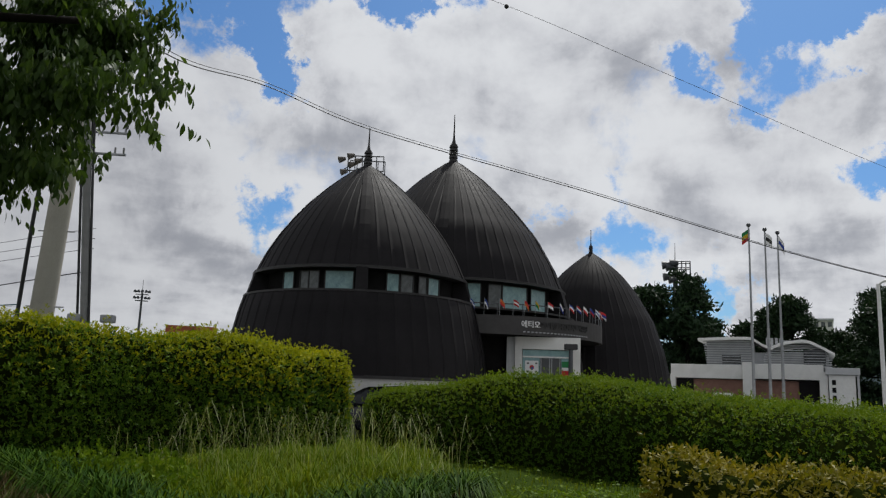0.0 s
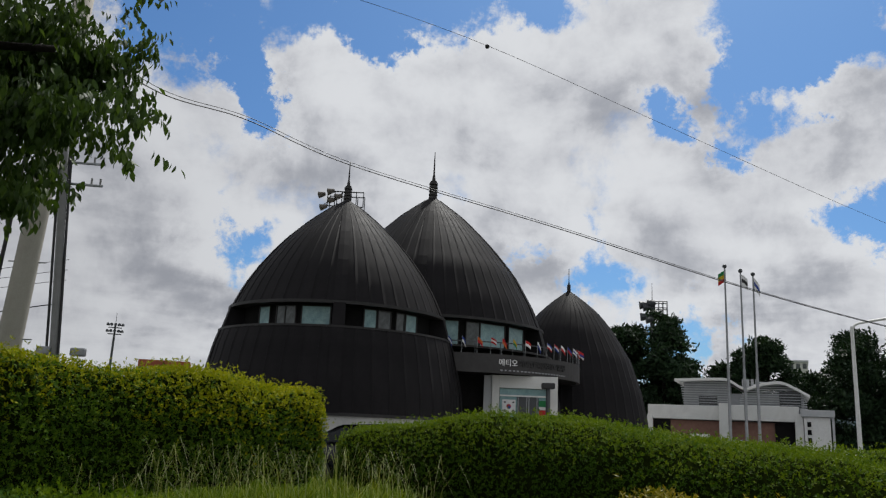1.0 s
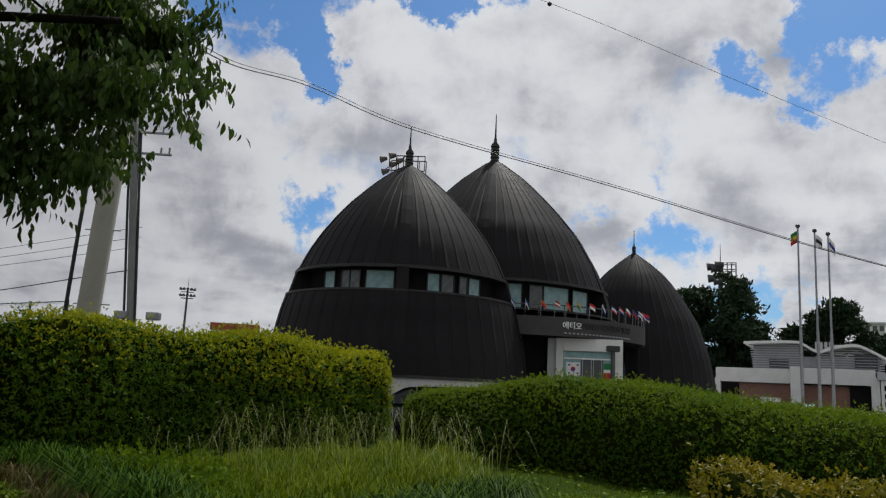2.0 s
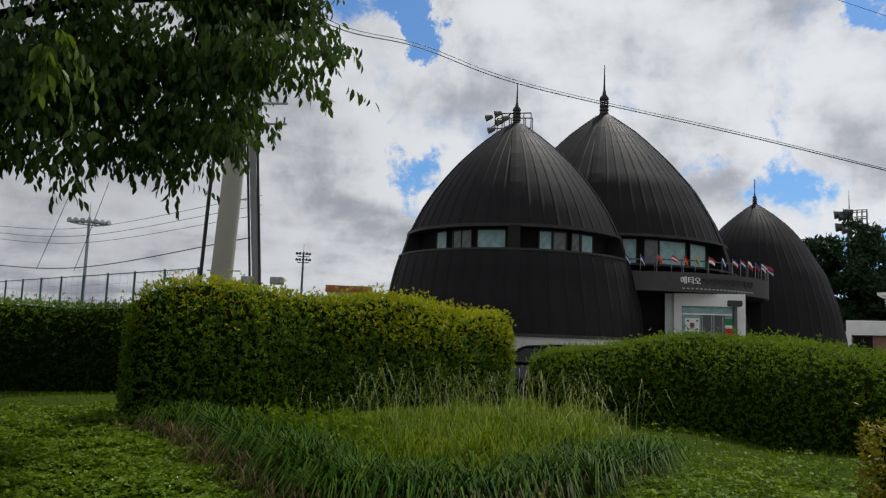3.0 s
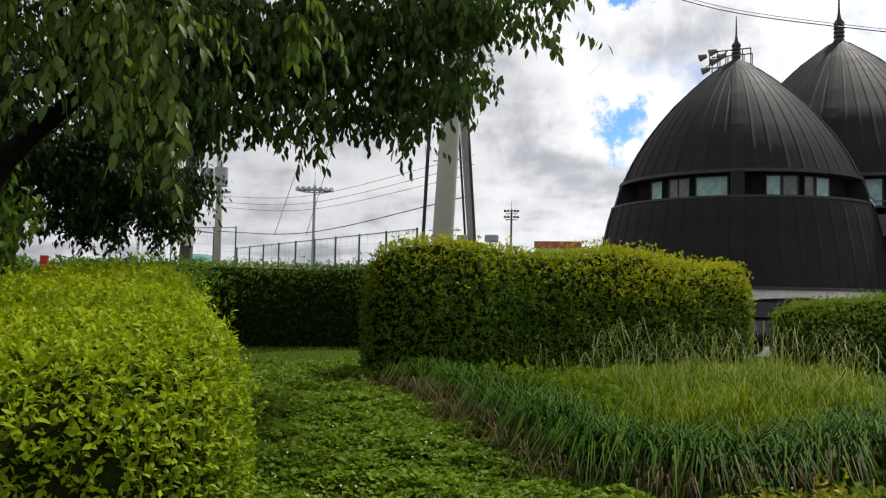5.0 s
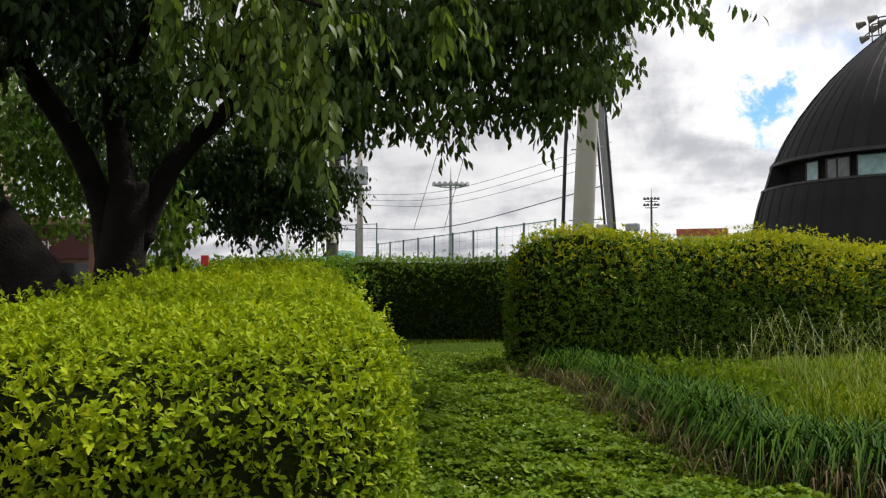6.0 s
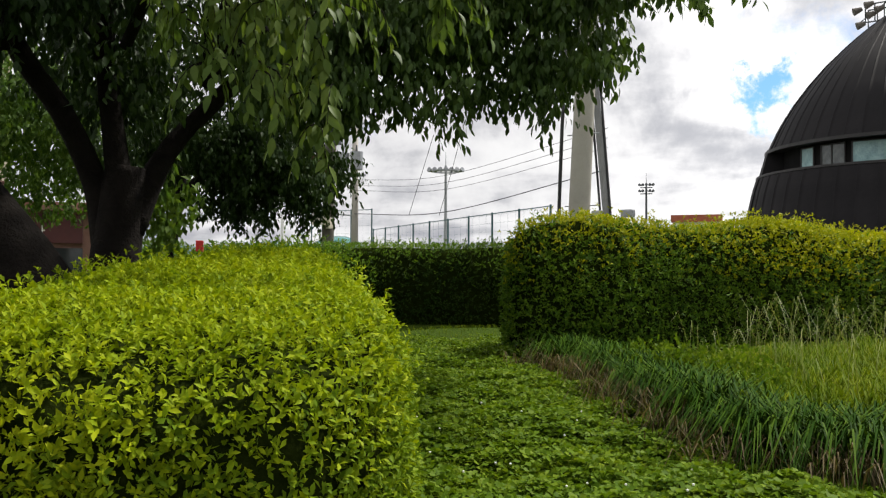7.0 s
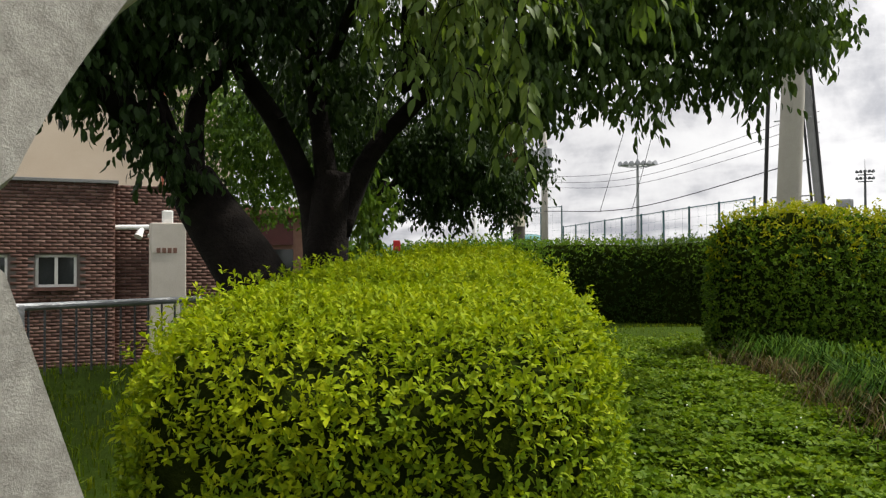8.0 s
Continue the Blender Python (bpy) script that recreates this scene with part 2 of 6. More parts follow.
M["car_paint"] = surface("black_car_paint", (0.010, 0.011, 0.013), (0.014, 0.015, 0.018), 4, 0.18, bump=0)
M["car_green"] = surface("teal_car_paint", (0.03, 0.13, 0.12), (0.04, 0.16, 0.15), 4, 0.25, bump=0)
M["van_paint"] = surface("pale_green_paint", (0.30, 0.42, 0.38), (0.40, 0.50, 0.46), 3, 0.35, bump=0)
M["car_glass"] = surface("car_glass", (0.015, 0.018, 0.02), (0.03, 0.035, 0.04), 2, 0.08, bump=0)
M["lamp_glass"] = surface("lamp_glass", (0.5, 0.5, 0.5), (0.65, 0.65, 0.65), 9, 0.15, bump=0)
M["cream"] = surface("cream_render", (0.46, 0.37, 0.27), (0.56, 0.47, 0.36), 0.7, 0.85)
M["cabinet"] = surface("faded_cabinet_paint", (0.48, 0.43, 0.38), (0.60, 0.55, 0.50), 2, 0.6)
M["white_paint"] = surface("white_paint", (0.62, 0.62, 0.60), (0.76, 0.76, 0.74), 6, 0.5, bump=0.05)
M["dark_glass"] = surface("dark_glass", (0.012, 0.015, 0.016), (0.03, 0.035, 0.036), 1.5, 0.08, bump=0)
M["mortar"] = surface("mortar", (0.085, 0.068, 0.060), (0.13, 0.108, 0.098), 8, 0.9)
M["brick"] = surface("brown_brick", (0.075, 0.030, 0.022), (0.15, 0.068, 0.050), 3, 0.85, bump=0.4, fine=60, per_object=0.6)
def brick_material():
    """Bricks that each take a tone of their own, some burnt darker."""
    m, gr, co, sh = material("brown_bricks", 0.85, 0.0, 0.2)
    rnd = gr.n("ShaderNodeNewGeometry").outputs["Random Per Island"]
    grain = gr.noise(co, 45.0, 4.0, 0.6)
    stain = gr.noise(co, 0.8, 5.0, 0.6)
    col = gr.ramp(rnd, (0.0, (0.070, 0.032, 0.025)), (0.35, (0.115, 0.056, 0.043)), (0.75, (0.160, 0.085, 0.066)), (1.0, (0.215, 0.130, 0.105)))
    col = gr.mix(gr.math("MULTIPLY", stain, 0.55), col, (0.060, 0.045, 0.040))
    put(gr, sh, "Base Color", gr.mix(gr.math("MULTIPLY", grain, 0.35), col, (0.055, 0.030, 0.024)))
    put(gr, sh, "Normal", gr.n("ShaderNodeBump", ins={"Strength": 0.4, "Distance": 0.01, "Height": grain}).outputs[0])
    return m


M["brick_course"] = brick_material()
M["brick_far"] = surface("brick_wall_far", (0.15, 0.075, 0.055), (0.24, 0.13, 0.10), 3, 0.85)
M["red_sign"] = surface("red_sign", (0.050, 0.008, 0.010), (0.078, 0.012, 0.013), 3, 0.5)
M["lettering"] = surface("white_letter", (0.7, 0.7, 0.7), (0.8, 0.8, 0.8), 9, 0.5, bump=0)
M["dark_letter"] = surface("dark_letter", (0.012, 0.011, 0.011), (0.02, 0.02, 0.02), 9, 0.5, bump=0)
# the bluish haze of distance is mixed into this woodland colour
M["hill"] = surface("far_hill", (0.045, 0.075, 0.085), (0.075, 0.11, 0.12), 0.02, 0.95, fine=0.2, bump=0)
M["far_town"] = surface("far_town", (0.45, 0.45, 0.42), (0.6, 0.6, 0.56), 0.3, 0.9, bump=0)
M["arena_red"] = surface("rust_red_roof", (0.22, 0.045, 0.02), (0.34, 0.09, 0.045), 1, 0.7)
for key, c in dict(red=(0.45, 0.02, 0.02), blue=(0.02, 0.05, 0.28), white=(0.75, 0.75, 0.75), yellow=(0.55, 0.38, 0.02), green=(0.02, 0.20, 0.06), orange=(0.5, 0.12, 0.02), black=(0.02, 0.02, 0.02)).items():
    M["cloth_" + key] = surface("cloth_" + key, tuple(0.8 * v for v in c), c, 6, 0.85, bump=0.1)


# ground: grass near, turning to asphalt where the car park lies
def ground_material():
    m, gr, co, sh = material("ground_soil", 0.95, 0.0, 0.02)
    a = gr.noise(co, 0.9, 8, 0.65)
    b = gr.noise(co, 22.0, 5, 0.7)
    lawn = gr.mix(a, (0.024, 0.052, 0.005), (0.052, 0.090, 0.008))
    lawn = gr.mix(gr.math("MULTIPLY", b, 0.7), lawn, (0.026, 0.030, 0.009))
    put(gr, sh, "Base Color", lawn)
    put(gr, sh, "Normal", gr.n("ShaderNodeBump", ins={"Strength": 0.7, "Distance": 0.05, "Height": b}).outputs[0])
    return m


M["ground"] = ground_material()


# ---- builders ----
def mesh_from(name, verts, faces, mat):
    """A mesh from arrays of vertices and of faces that all have the same number of corners."""
    verts, faces = np.asarray(verts, dtype=np.float32), np.asarray(faces, dtype=np.int32)
    me = bpy.data.meshes.new(name)
    me.vertices.add(len(verts))
    me.vertices.foreach_set("co", verts.ravel())
    k = faces.shape[1]
    me.loops.add(faces.size)
    me.loops.foreach_set("vertex_index", faces.ravel())
    me.polygons.add(len(faces))
    me.polygons.foreach_set("loop_start", np.arange(0, faces.size, k, dtype=np.int32))
    me.polygons.foreach_set("loop_total", np.full(len(faces), k, dtype=np.int32))
    me.materials.append(mat)
    me.update(calc_edges=True)
    me.validate()
    return me


def thing(name, label, category, x=0.0, y=0.0, z=0.0, rz=0.0, group="", kind=""):
    ob = new(name)
    ob.empty_display_size = 0.1
    ob.matrix_basis = pose(x, y, z, 0, 0, rz)
    return tagged(ob, label, category, group, kind)


def hang(name, me, parent=None, label=""):
    ob = new(name, me)
    if parent is not None:
        ob.parent = parent
    if label:
        ob["label"] = label
    return ob


def part(name, bm, mat, parent=None, label="", smooth=False):
    me = bpy.data.meshes.new(name)
    bm.normal_update()
    bm.to_mesh(me)
    bm.free()
    me.materials.append(mat)
    if smooth:
        me.polygons.foreach_set("use_smooth", [True] * len(me.polygons))
        me.update()
    return hang(name, me, parent, label)


def box(x0, x1, y0, y1, z0, z1, bevel=0.0, bm=None):
    bm = bm or bmesh.new()
    made = bmesh.ops.create_cube(bm, size=1.0, matrix=Matrix.Translation(((x0 + x1) / 2, (y0 + y1) / 2, (z0 + z1) / 2)) @ Matrix.Diagonal((x1 - x0, y1 - y0, z1 - z0, 1)))
    if bevel:
        edges = list({e for v in made["verts"] for e in v.link_edges})
        bmesh.ops.bevel(bm, geom=edges, offset=bevel, segments=2, profile=0.6, affect="EDGES")
    return bm


def rod(a, b, r0, r1=None, n=8, bm=None):
    """A round bar from a to b."""
    bm = bm or bmesh.new()
    a, b = Vector(a), Vector(b)
    q = (b - a).to_track_quat("Z", "Y").to_matrix().to_4x4()
    bmesh.ops.create_cone(bm, cap_ends=True, segments=n, radius1=r0, radius2=r0 if r1 is None else r1, depth=(b - a).length,
                          matrix=Matrix.Translation((a + b) / 2) @ q)
    return bm


def tube(points, radii, n=8, bm=None):
    """A tapering tube along a line of points."""
    bm = bm or bmesh.new()
    pts = [Vector(p) for p in points]
    rings = []
    up = Vector((0.3, 0.5, 0.8)).normalized()
    for i, p in enumerate(pts):
        d = (pts[min(i + 1, len(pts) - 1)] - pts[max(i - 1, 0)]).normalized()
        s = d.cross(up)
        s = (s if s.length > 0.05 else d.cross(Vector((1, 0, 0)))).normalized()
        u = s.cross(d)
        rings.append([bm.verts.new(p + radii[i] * (math.cos(2 * math.pi * k / n) * s + math.sin(2 * math.pi * k / n) * u)) for k in range(n)])
    for a, b in zip(rings, rings[1:]):
        for k in range(n):
            bm.faces.new((a[k], a[(k + 1) % n], b[(k + 1) % n], b[k]))
    bm.faces.new(rings[0][::-1])
    bm.faces.new(rings[-1])
    return bm


def smooth_line(points, steps=6):
    """Catmull-Rom through the points."""
    p = [Vector(q) for q in points]
    p = [2 * p[0] - p[1]] + p + [2 * p[-1] - p[-2]]
    out = []
    for i in range(1, len(p) - 2):
        for k in range(steps):
            t = k / steps
            out.append(0.5 * (2 * p[i] + (p[i + 1] - p[i - 1]) * t + (2 * p[i - 1] - 5 * p[i] + 4 * p[i + 1] - p[i + 2]) * t * t + (3 * p[i] - p[i - 1] - 3 * p[i + 1] + p[i + 2]) * t ** 3))
    return out + [p[-2]]


RNG = np.random.default_rng(7)


def unit(v):
    return v / np.maximum(np.linalg.norm(v, axis=1, keepdims=True), 1e-6)


def leaves(name, base, along, facing, length, width, mat, fold=0.15, curl=0.15, belly=0.45, simple=False, oval=False):
    """Folded leaves as one mesh: oval with a midrib, or five corners and four triangles each, or two triangles."""
    n = len(base)
    t = unit(along)
    s = unit(np.cross(t, facing))
    u = np.cross(s, t)
    L, W = np.reshape(length, (-1, 1)) * np.ones((n, 1)), np.reshape(width, (-1, 1)) * np.ones((n, 1))
    if oval:
        v = np.empty((n, 11, 3))
        v[:, 0] = base
        for k, (d, w) in enumerate(((0.20, 0.34), (0.48, 0.50), (0.78, 0.30))):
            mid = base + t * L * d - u * L * curl * d * d
            v[:, 1 + 3 * k] = mid + s * W * w + u * W * fold * 2 * w
            v[:, 2 + 3 * k] = mid
            v[:, 3 + 3 * k] = mid - s * W * w + u * W * fold * 2 * w
        v[:, 10] = base + t * L - u * L * curl
        f = [[0, 1, 2], [0, 2, 3], [7, 10, 8], [8, 10, 9]]
        for k in (1, 4):
            f += [[k, k + 3, k + 4], [k, k + 4, k + 1], [k + 1, k + 4, k + 5], [k + 1, k + 5, k + 2]]
        faces = (np.array(f)[None] + 11 * np.arange(n)[:, None, None]).reshape(-1, 3)
        return mesh_from(name, v.reshape(-1, 3), faces, mat)
    if simple:
        v = np.stack([base - u * W * fold, base + t * L * belly + s * W * 0.5, base + t * L - u * L * curl, base + t * L * belly - s * W * 0.5], 1)
        faces = (np.array([[0, 1, 2], [0, 2, 3]])[None] + 4 * np.arange(n)[:, None, None]).reshape(-1, 3)
        return mesh_from(name, v.reshape(-1, 3), faces, mat)
    v = np.empty((n, 5, 3))
    v[:, 0] = base
    v[:, 1] = base + t * L * belly + s * W * 0.5 + u * W * fold
    v[:, 2] = base + t * L * belly - s * W * 0.5 + u * W * fold
    v[:, 3] = base + t * L - u * L * curl
    v[:, 4] = base + t * L * 0.5
    f = np.array([[0, 1, 4], [1, 3, 4], [3, 2, 4], [2, 0, 4]])
    faces = (f[None] + 5 * np.arange(n)[:, None, None]).reshape(-1, 3)
    return mesh_from(name, v.reshape(-1, 3), faces, mat)


def blades(name, base, lean, height, width, mat, simple=False):
    """Grass blades that bend over: three joints, five triangles each, or two joints and three triangles."""
    n = len(base)
    up = np.array([0, 0, 1.0])
    lean = np.asarray(lean)
    side = unit(np.cross(lean + 1e-3 * RNG.normal(size=(n, 3)), up))
    h, w = np.reshape(height, (-1, 1)), np.reshape(width, (-1, 1))
    mid = base + up * h * 0.60 + lean * h * 0.16
    top = base + up * h * 0.92 + lean * h * 0.52
    tip = base + up * h * 0.88 + lean * h * 0.92
    tip[:, 2] -= (np.linalg.norm(lean, axis=1) * h[:, 0]) * 0.5
    if simple:
        v = np.stack([base - side * w / 2, base + side * w / 2, mid - side * w / 2, mid + side * w / 2, tip], 1)
        faces = (np.array([[0, 1, 3], [0, 3, 2], [2, 3, 4]])[None] + 5 * np.arange(n)[:, None, None]).reshape(-1, 3)
        return mesh_from(name, v.reshape(-1, 3), faces, mat)
    v = np.stack([base - side * w / 2, base + side * w / 2, mid - side * w / 2, mid + side * w / 2, top - side * w * 0.35, top + side * w * 0.35, tip], 1)
    f = np.array([[0, 1, 3], [0, 3, 2], [2, 3, 5], [2, 5, 4], [4, 5, 6]])
    faces = (f[None] + 7 * np.arange(n)[:, None, None]).reshape(-1, 3)
    return mesh_from(name, v.reshape(-1, 3), faces, mat)


LAWN = 0.65


def ground_height(x, y):
    """The lawn lies higher than the car park beyond the hedges; the yard of the brick house lies lower."""
    x, y = np.asarray(x, float), np.asarray(y, float)
    far = np.clip((y - 13.0) / 3.0, 0, 1)
    left = np.clip((-8.2 - x) / 1.2, 0, 1) * np.clip((8.0 - y) / 2.0, 0, 1)
    far, left = far * far * (3 - 2 * far), left * left * (3 - 2 * left)
    bumps = 0.03 * np.sin(1.7 * x + 0.6) * np.cos(1.3 * y) + 0.02 * np.sin(3.1 * x - 2.2 * y)
    return LAWN + bumps * (1 - far) - 0.55 * far - 1.45 * left * (1 - far)


# ---- ground ----
def build_ground():
    fine_x, fine_y = np.arange(-14, 12.01, 0.25), np.arange(-8, 20.01, 0.25)
    xs = np.concatenate([[-2500, -900, -300, -120, -60, -30, -20], fine_x, [16, 24, 40, 80, 200, 600, 2500]])
    ys = np.concatenate([[-2500, -600, -150, -40, -15], fine_y, [26, 34, 50, 80, 150, 300, 800, 2500]])
    X, Y = np.meshgrid(xs, ys)
    V = np.stack([X, Y, ground_height(X, Y)], -1).reshape(-1, 3)
    nx, ny = len(xs), len(ys)
    i = (np.arange(ny - 1)[:, None] * nx + np.arange(nx - 1)[None]).ravel()
    me = mesh_from("ground", V, np.stack([i, i + 1, i + nx + 1, i + nx], 1), M["ground"])
    me.polygons.foreach_set("use_smooth", [True] * len(me.polygons))
    tagged(new("ground", me), "grassy ground sheet with soil showing through", "ground", kind="structure")
    tagged(part("car_park", box(-26, 60, 17.5, 120, -0.3, 0.135), M["asphalt"]), "grey asphalt car park beyond the hedges", "road", kind="structure")
    tagged(part("terrace", box(-16, 19, 29.6, 62, 0.0, 1.2, 0.04), M["paving"]), "raised paved terrace under the domed hall", "pavement", kind="structure")


build_ground()


# ---- the domed hall ----
def profile_at(profile, z):
    zs, rs = [p[0] for p in profile], [p[1] for p in profile]
    return float(np.interp(z, zs, rs))


def panel_mesh(name, profile, z0, z1, n, rows):
    """One standing-seam sheet of a dome between two heights, with its raised seam at one edge."""
    step = 2 * math.pi / n
    verts = []
    for i in range(rows + 1):
        z = z0 + (z1 - z0) * i / rows
        r = max(profile_at(profile, z), 0.03)
        lip = min(0.012, 0.01 * r)
        d = min(0.036 / r, 0.3 * step)
        for rr, a in ((r, 0), (r + lip, 0.08 * d), (r + lip, 0.92 * d), (r, d), (r, step * 0.30), (r, step * 0.53), (r, step * 0.77), (r, step)):
            verts.append((rr * math.cos(a), rr * math.sin(a), z))
    faces = [(i * 8 + k, i * 8 + k + 1, i * 8 + k + 9, i * 8 + k + 8) for i in range(rows) for k in range(7)]
    return mesh_from(name, verts, faces, M["zinc"])


def ring(profile_pts, n=96, a0=0.0, a1=2 * math.pi):
    """A band turned round the axis from a closed section of (radius, height)."""
    bm = bmesh.new()
    closed = abs(a1 - a0 - 2 * math.pi) < 1e-6
    cols = [[bm.verts.new((r * math.cos(a0 + (a1 - a0) * i / n), r * math.sin(a0 + (a1 - a0) * i / n), z)) for r, z in profile_pts] for i in range(n if closed else n + 1)]
    m = len(profile_pts)
    for i in range(n):
        a, b = cols[i], cols[(i + 1) % len(cols)]
        for k in range(m):
            bm.faces.new((a[k], b[k], b[(k + 1) % m], a[(k + 1) % m]))
    if not closed:
        bm.faces.new(cols[0][::-1])
        bm.faces.new(cols[-1])
    return bm


def finial(top, spike, parent, size=1.0):
    bm = bmesh.new()
    for k in range(5):
        z = top - 0.1 + 0.17 * size * k
        rod((0, 0, z), (0, 0, z + 0.10 * size), 0.21 * size, 0.19 * size, 14, bm)
        rod((0, 0, z + 0.10 * size), (0, 0, z + 0.17 * size), 0.15 * size, 0.15 * size, 14, bm)
    part("finial_collar", bm, M["zinc_trim"], parent, "ribbed dark metal collar")
    z = top - 0.1 + 0.85 * size
    bm = rod((0, 0, z), (0, 0, z + 0.3 * size), 0.10 * size, 0.05 * size, 10)
    rod((0, 0, z + 0.3 * size), (0, 0, spike), 0.045 * size, 0.02, 8, bm)
    part("finial_spike", bm, M["zinc_trim"], parent, "thin dark lightning spike")


def dome(label, ax, ay, turn, profile, n, bays, band, base, opening=None):
    hall = thing("dome", label, "dome", ax, ay, 0, turn, "domes of the hall")
    top = profile[-1][0]
    step = 360.0 / n
    spans = [(base, band[0], 10), (band[1], top, 18)] if band else [(base, top, 24)]
    for z0, z1, rows in spans:
        me = panel_mesh("roof_panel", profile, z0, z1, n, rows)
        for k in range(n):
            way = (turn + k * step + 180) % 360 - 180
            if opening and z0 == base and opening[0] < way < opening[1]:
                continue
            ob = hang("roof_panel", me, hall)
            ob.matrix_basis = pose(0, 0, 0, 0, 0, k * step)
    r = profile_at(profile, base)
    part("plinth", ring([(r - 0.5, 0.9), (r - 0.06, 0.9), (r - 0.06, base - 0.08), (r - 0.5, base - 0.08)]), M["stone_plinth"], hall, "pale stone plinth")
    part("base_trim", ring([(r - 0.3, base - 0.08), (r + 0.05, base - 0.08), (r + 0.05, base + 0.05), (r - 0.3, base + 0.05)]), M["zinc_trim"], hall)
    if band:
        z0, z1 = band[:2]
        r0, r1 = profile_at(profile, z0), profile_at(profile, z1)
        inner = r1 - 0.55
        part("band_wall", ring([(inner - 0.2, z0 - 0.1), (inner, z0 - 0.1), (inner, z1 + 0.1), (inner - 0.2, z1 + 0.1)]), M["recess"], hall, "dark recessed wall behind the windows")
        part("sill", ring([(inner, z0 - 0.06), (r0 + 0.05, z0 - 0.06), (r0 + 0.05, z0 + 0.03), (inner, z0 + 0.03)]), M["zinc_trim"], hall)
        part("eave", ring([(inner, z1 - 0.03), (r1 + 0.09, z1 - 0.06), (r1 + 0.09, z1 + 0.07), (inner, z1 + 0.05)]), M["zinc_trim"], hall)
        pier = ring([(inner - 0.1, z0 - 0.3), (r0 + 0.06, z0 - 0.3), (r1 + 0.05, z1 + 0.12), (inner - 0.1, z1 + 0.12)], 4, -0.05, 0.05)
        first = part("pier", pier, M["zinc"], hall)
        for k in range(1, bays):
            ob = hang("pier", first.data, hall)
            ob.matrix_basis = pose(0, 0, 0, 0, 0, 360.0 * k / bays)
        # ribs that carry the piers down to the base and up to the crown
        for za, zb in ((base + 0.02, z0 - 0.05), (z1 + 0.08, top - 0.25)):
            bm = bmesh.new()
            rows = []
            for i in range(15):
                z = za + (zb - za) * i / 14
                r = max(profile_at(profile, z), 0.05)
                half = min(0.27 / r, 0.24) * (1 - 0.35 * max(0.0, (z - z1) / (top - z1)))
                rows.append([bm.verts.new((rr * math.cos(a), rr * math.sin(a), z)) for rr, a in ((r - 0.03, -half), (r + 0.05, -half), (r + 0.055, 0), (r + 0.05, half), (r - 0.03, half))])
            for p, q in zip(rows, rows[1:]):
                for i in range(4):
                    bm.faces.new((p[i], p[i + 1], q[i + 1], q[i]))
            first = part("rib", bm, M["zinc"], hall)
            for k in range(1, bays):
                hang("rib", first.data, hall).matrix_basis = pose(0, 0, 0, 0, 0, 360.0 * k / bays)
        # window lights of one bay: angle, width, curtained or dim
        for k in range(bays):
            mixed = ((17, 0.52, "curtain"), (25.4, 0.58, "dim_pane"), (35.8, 0.42, "dim_pane"), (44.3, 0.70, "curtain"))
            if k == bays - 1:
                mixed = ((28, 0.62, "curtain"), (39.5, 0.40, "dim_pane"), (45.5, 0.46, "dim_pane"), (60, 1.20, "curtain"))
            wide = ((11, 1.7, "curtain"), (27, 0.7, "dim_pane"), (38, 1.5, "curtain"), (55, 1.3, "curtain"))
            for a, w, key in wide if band[2] == "even" else mixed:
                pane = part("window_pane", box(0, 0.03, -w / 2, w / 2, z0 + 0.10, z1 - 0.16), M[key], hall, "pale curtain behind glass" if key == "curtain" else "dim glass")
                pane.matrix_basis = pose(0, 0, 0, 0, 0, 360.0 * k / bays + a) @ pose(inner + 0.03, 0, 0)
                fr = bmesh.new()
                for y0, y1, za, zb in ((-w / 2 - 0.05, -w / 2, z0 + 0.05, z1 - 0.11), (w / 2, w / 2 + 0.05, z0 + 0.05, z1 - 0.11), (-w / 2, w / 2, z0 + 0.05, z0 + 0.10), (-w / 2, w / 2, z1 - 0.16, z1 - 0.11)):
                    box(0, 0.06, y0, y1, za, zb, 0, fr)
                part("window_frame", fr, M["zinc_trim"], pane)
    finial(top, top + (band[4] if band else 1.45), hall, band[3] if band else 0.62)
    return hall


PROFILE_FRONT = ((1.2, 6.17), (2.26, 6.14), (3.05, 6.07), (4.8, 5.70), (5.5, 5.48), (6.27, 5.19), (7.58, 4.6), (8.5, 4.05), (9.4, 3.39), (10.1, 2.80), (10.9, 1.99), (11.5, 1.32), (12.0, 0.68), (12.38, 0.12))
PROFILE_HIGH = ((1.2, 7.6), (3.0, 7.45), (5.0, 7.0), (6.74, 6.38), (7.96, 5.9), (9.69, 4.94), (11.25, 3.68), (12.44, 2.55), (13.2, 1.75), (13.9, 0.85), (14.45, 0.12))
PROFILE_LOW = ((1.2, 4.82), (2.25, 4.71), (3.98, 4.38), (5.88, 3.76), (7.6, 2.76), (8.64, 1.97), (9.28, 1.3), (9.8, 0.65), (10.2, 0.1))
dome("dark zinc standing-seam dome with a recessed window band, standing in front", -3.87, 37.77, -84.2, PROFILE_FRONT, 50, 5, (5.45, 6.5, "mixed", 1.0, 2.0), 1.9)
dome("tallest dark zinc standing-seam dome behind the entrance balcony", 0.45, 43.39, -95.0, PROFILE_HIGH, 60, 5, (5.35, 6.75, "even", 1.25, 2.75), 1.6, (-150, 12))
dome("smaller dark zinc standing-seam dome without windows, beside the entrance", 9.31, 48.17, -90.0, PROFILE_LOW, 44, 5, None, 1.6)


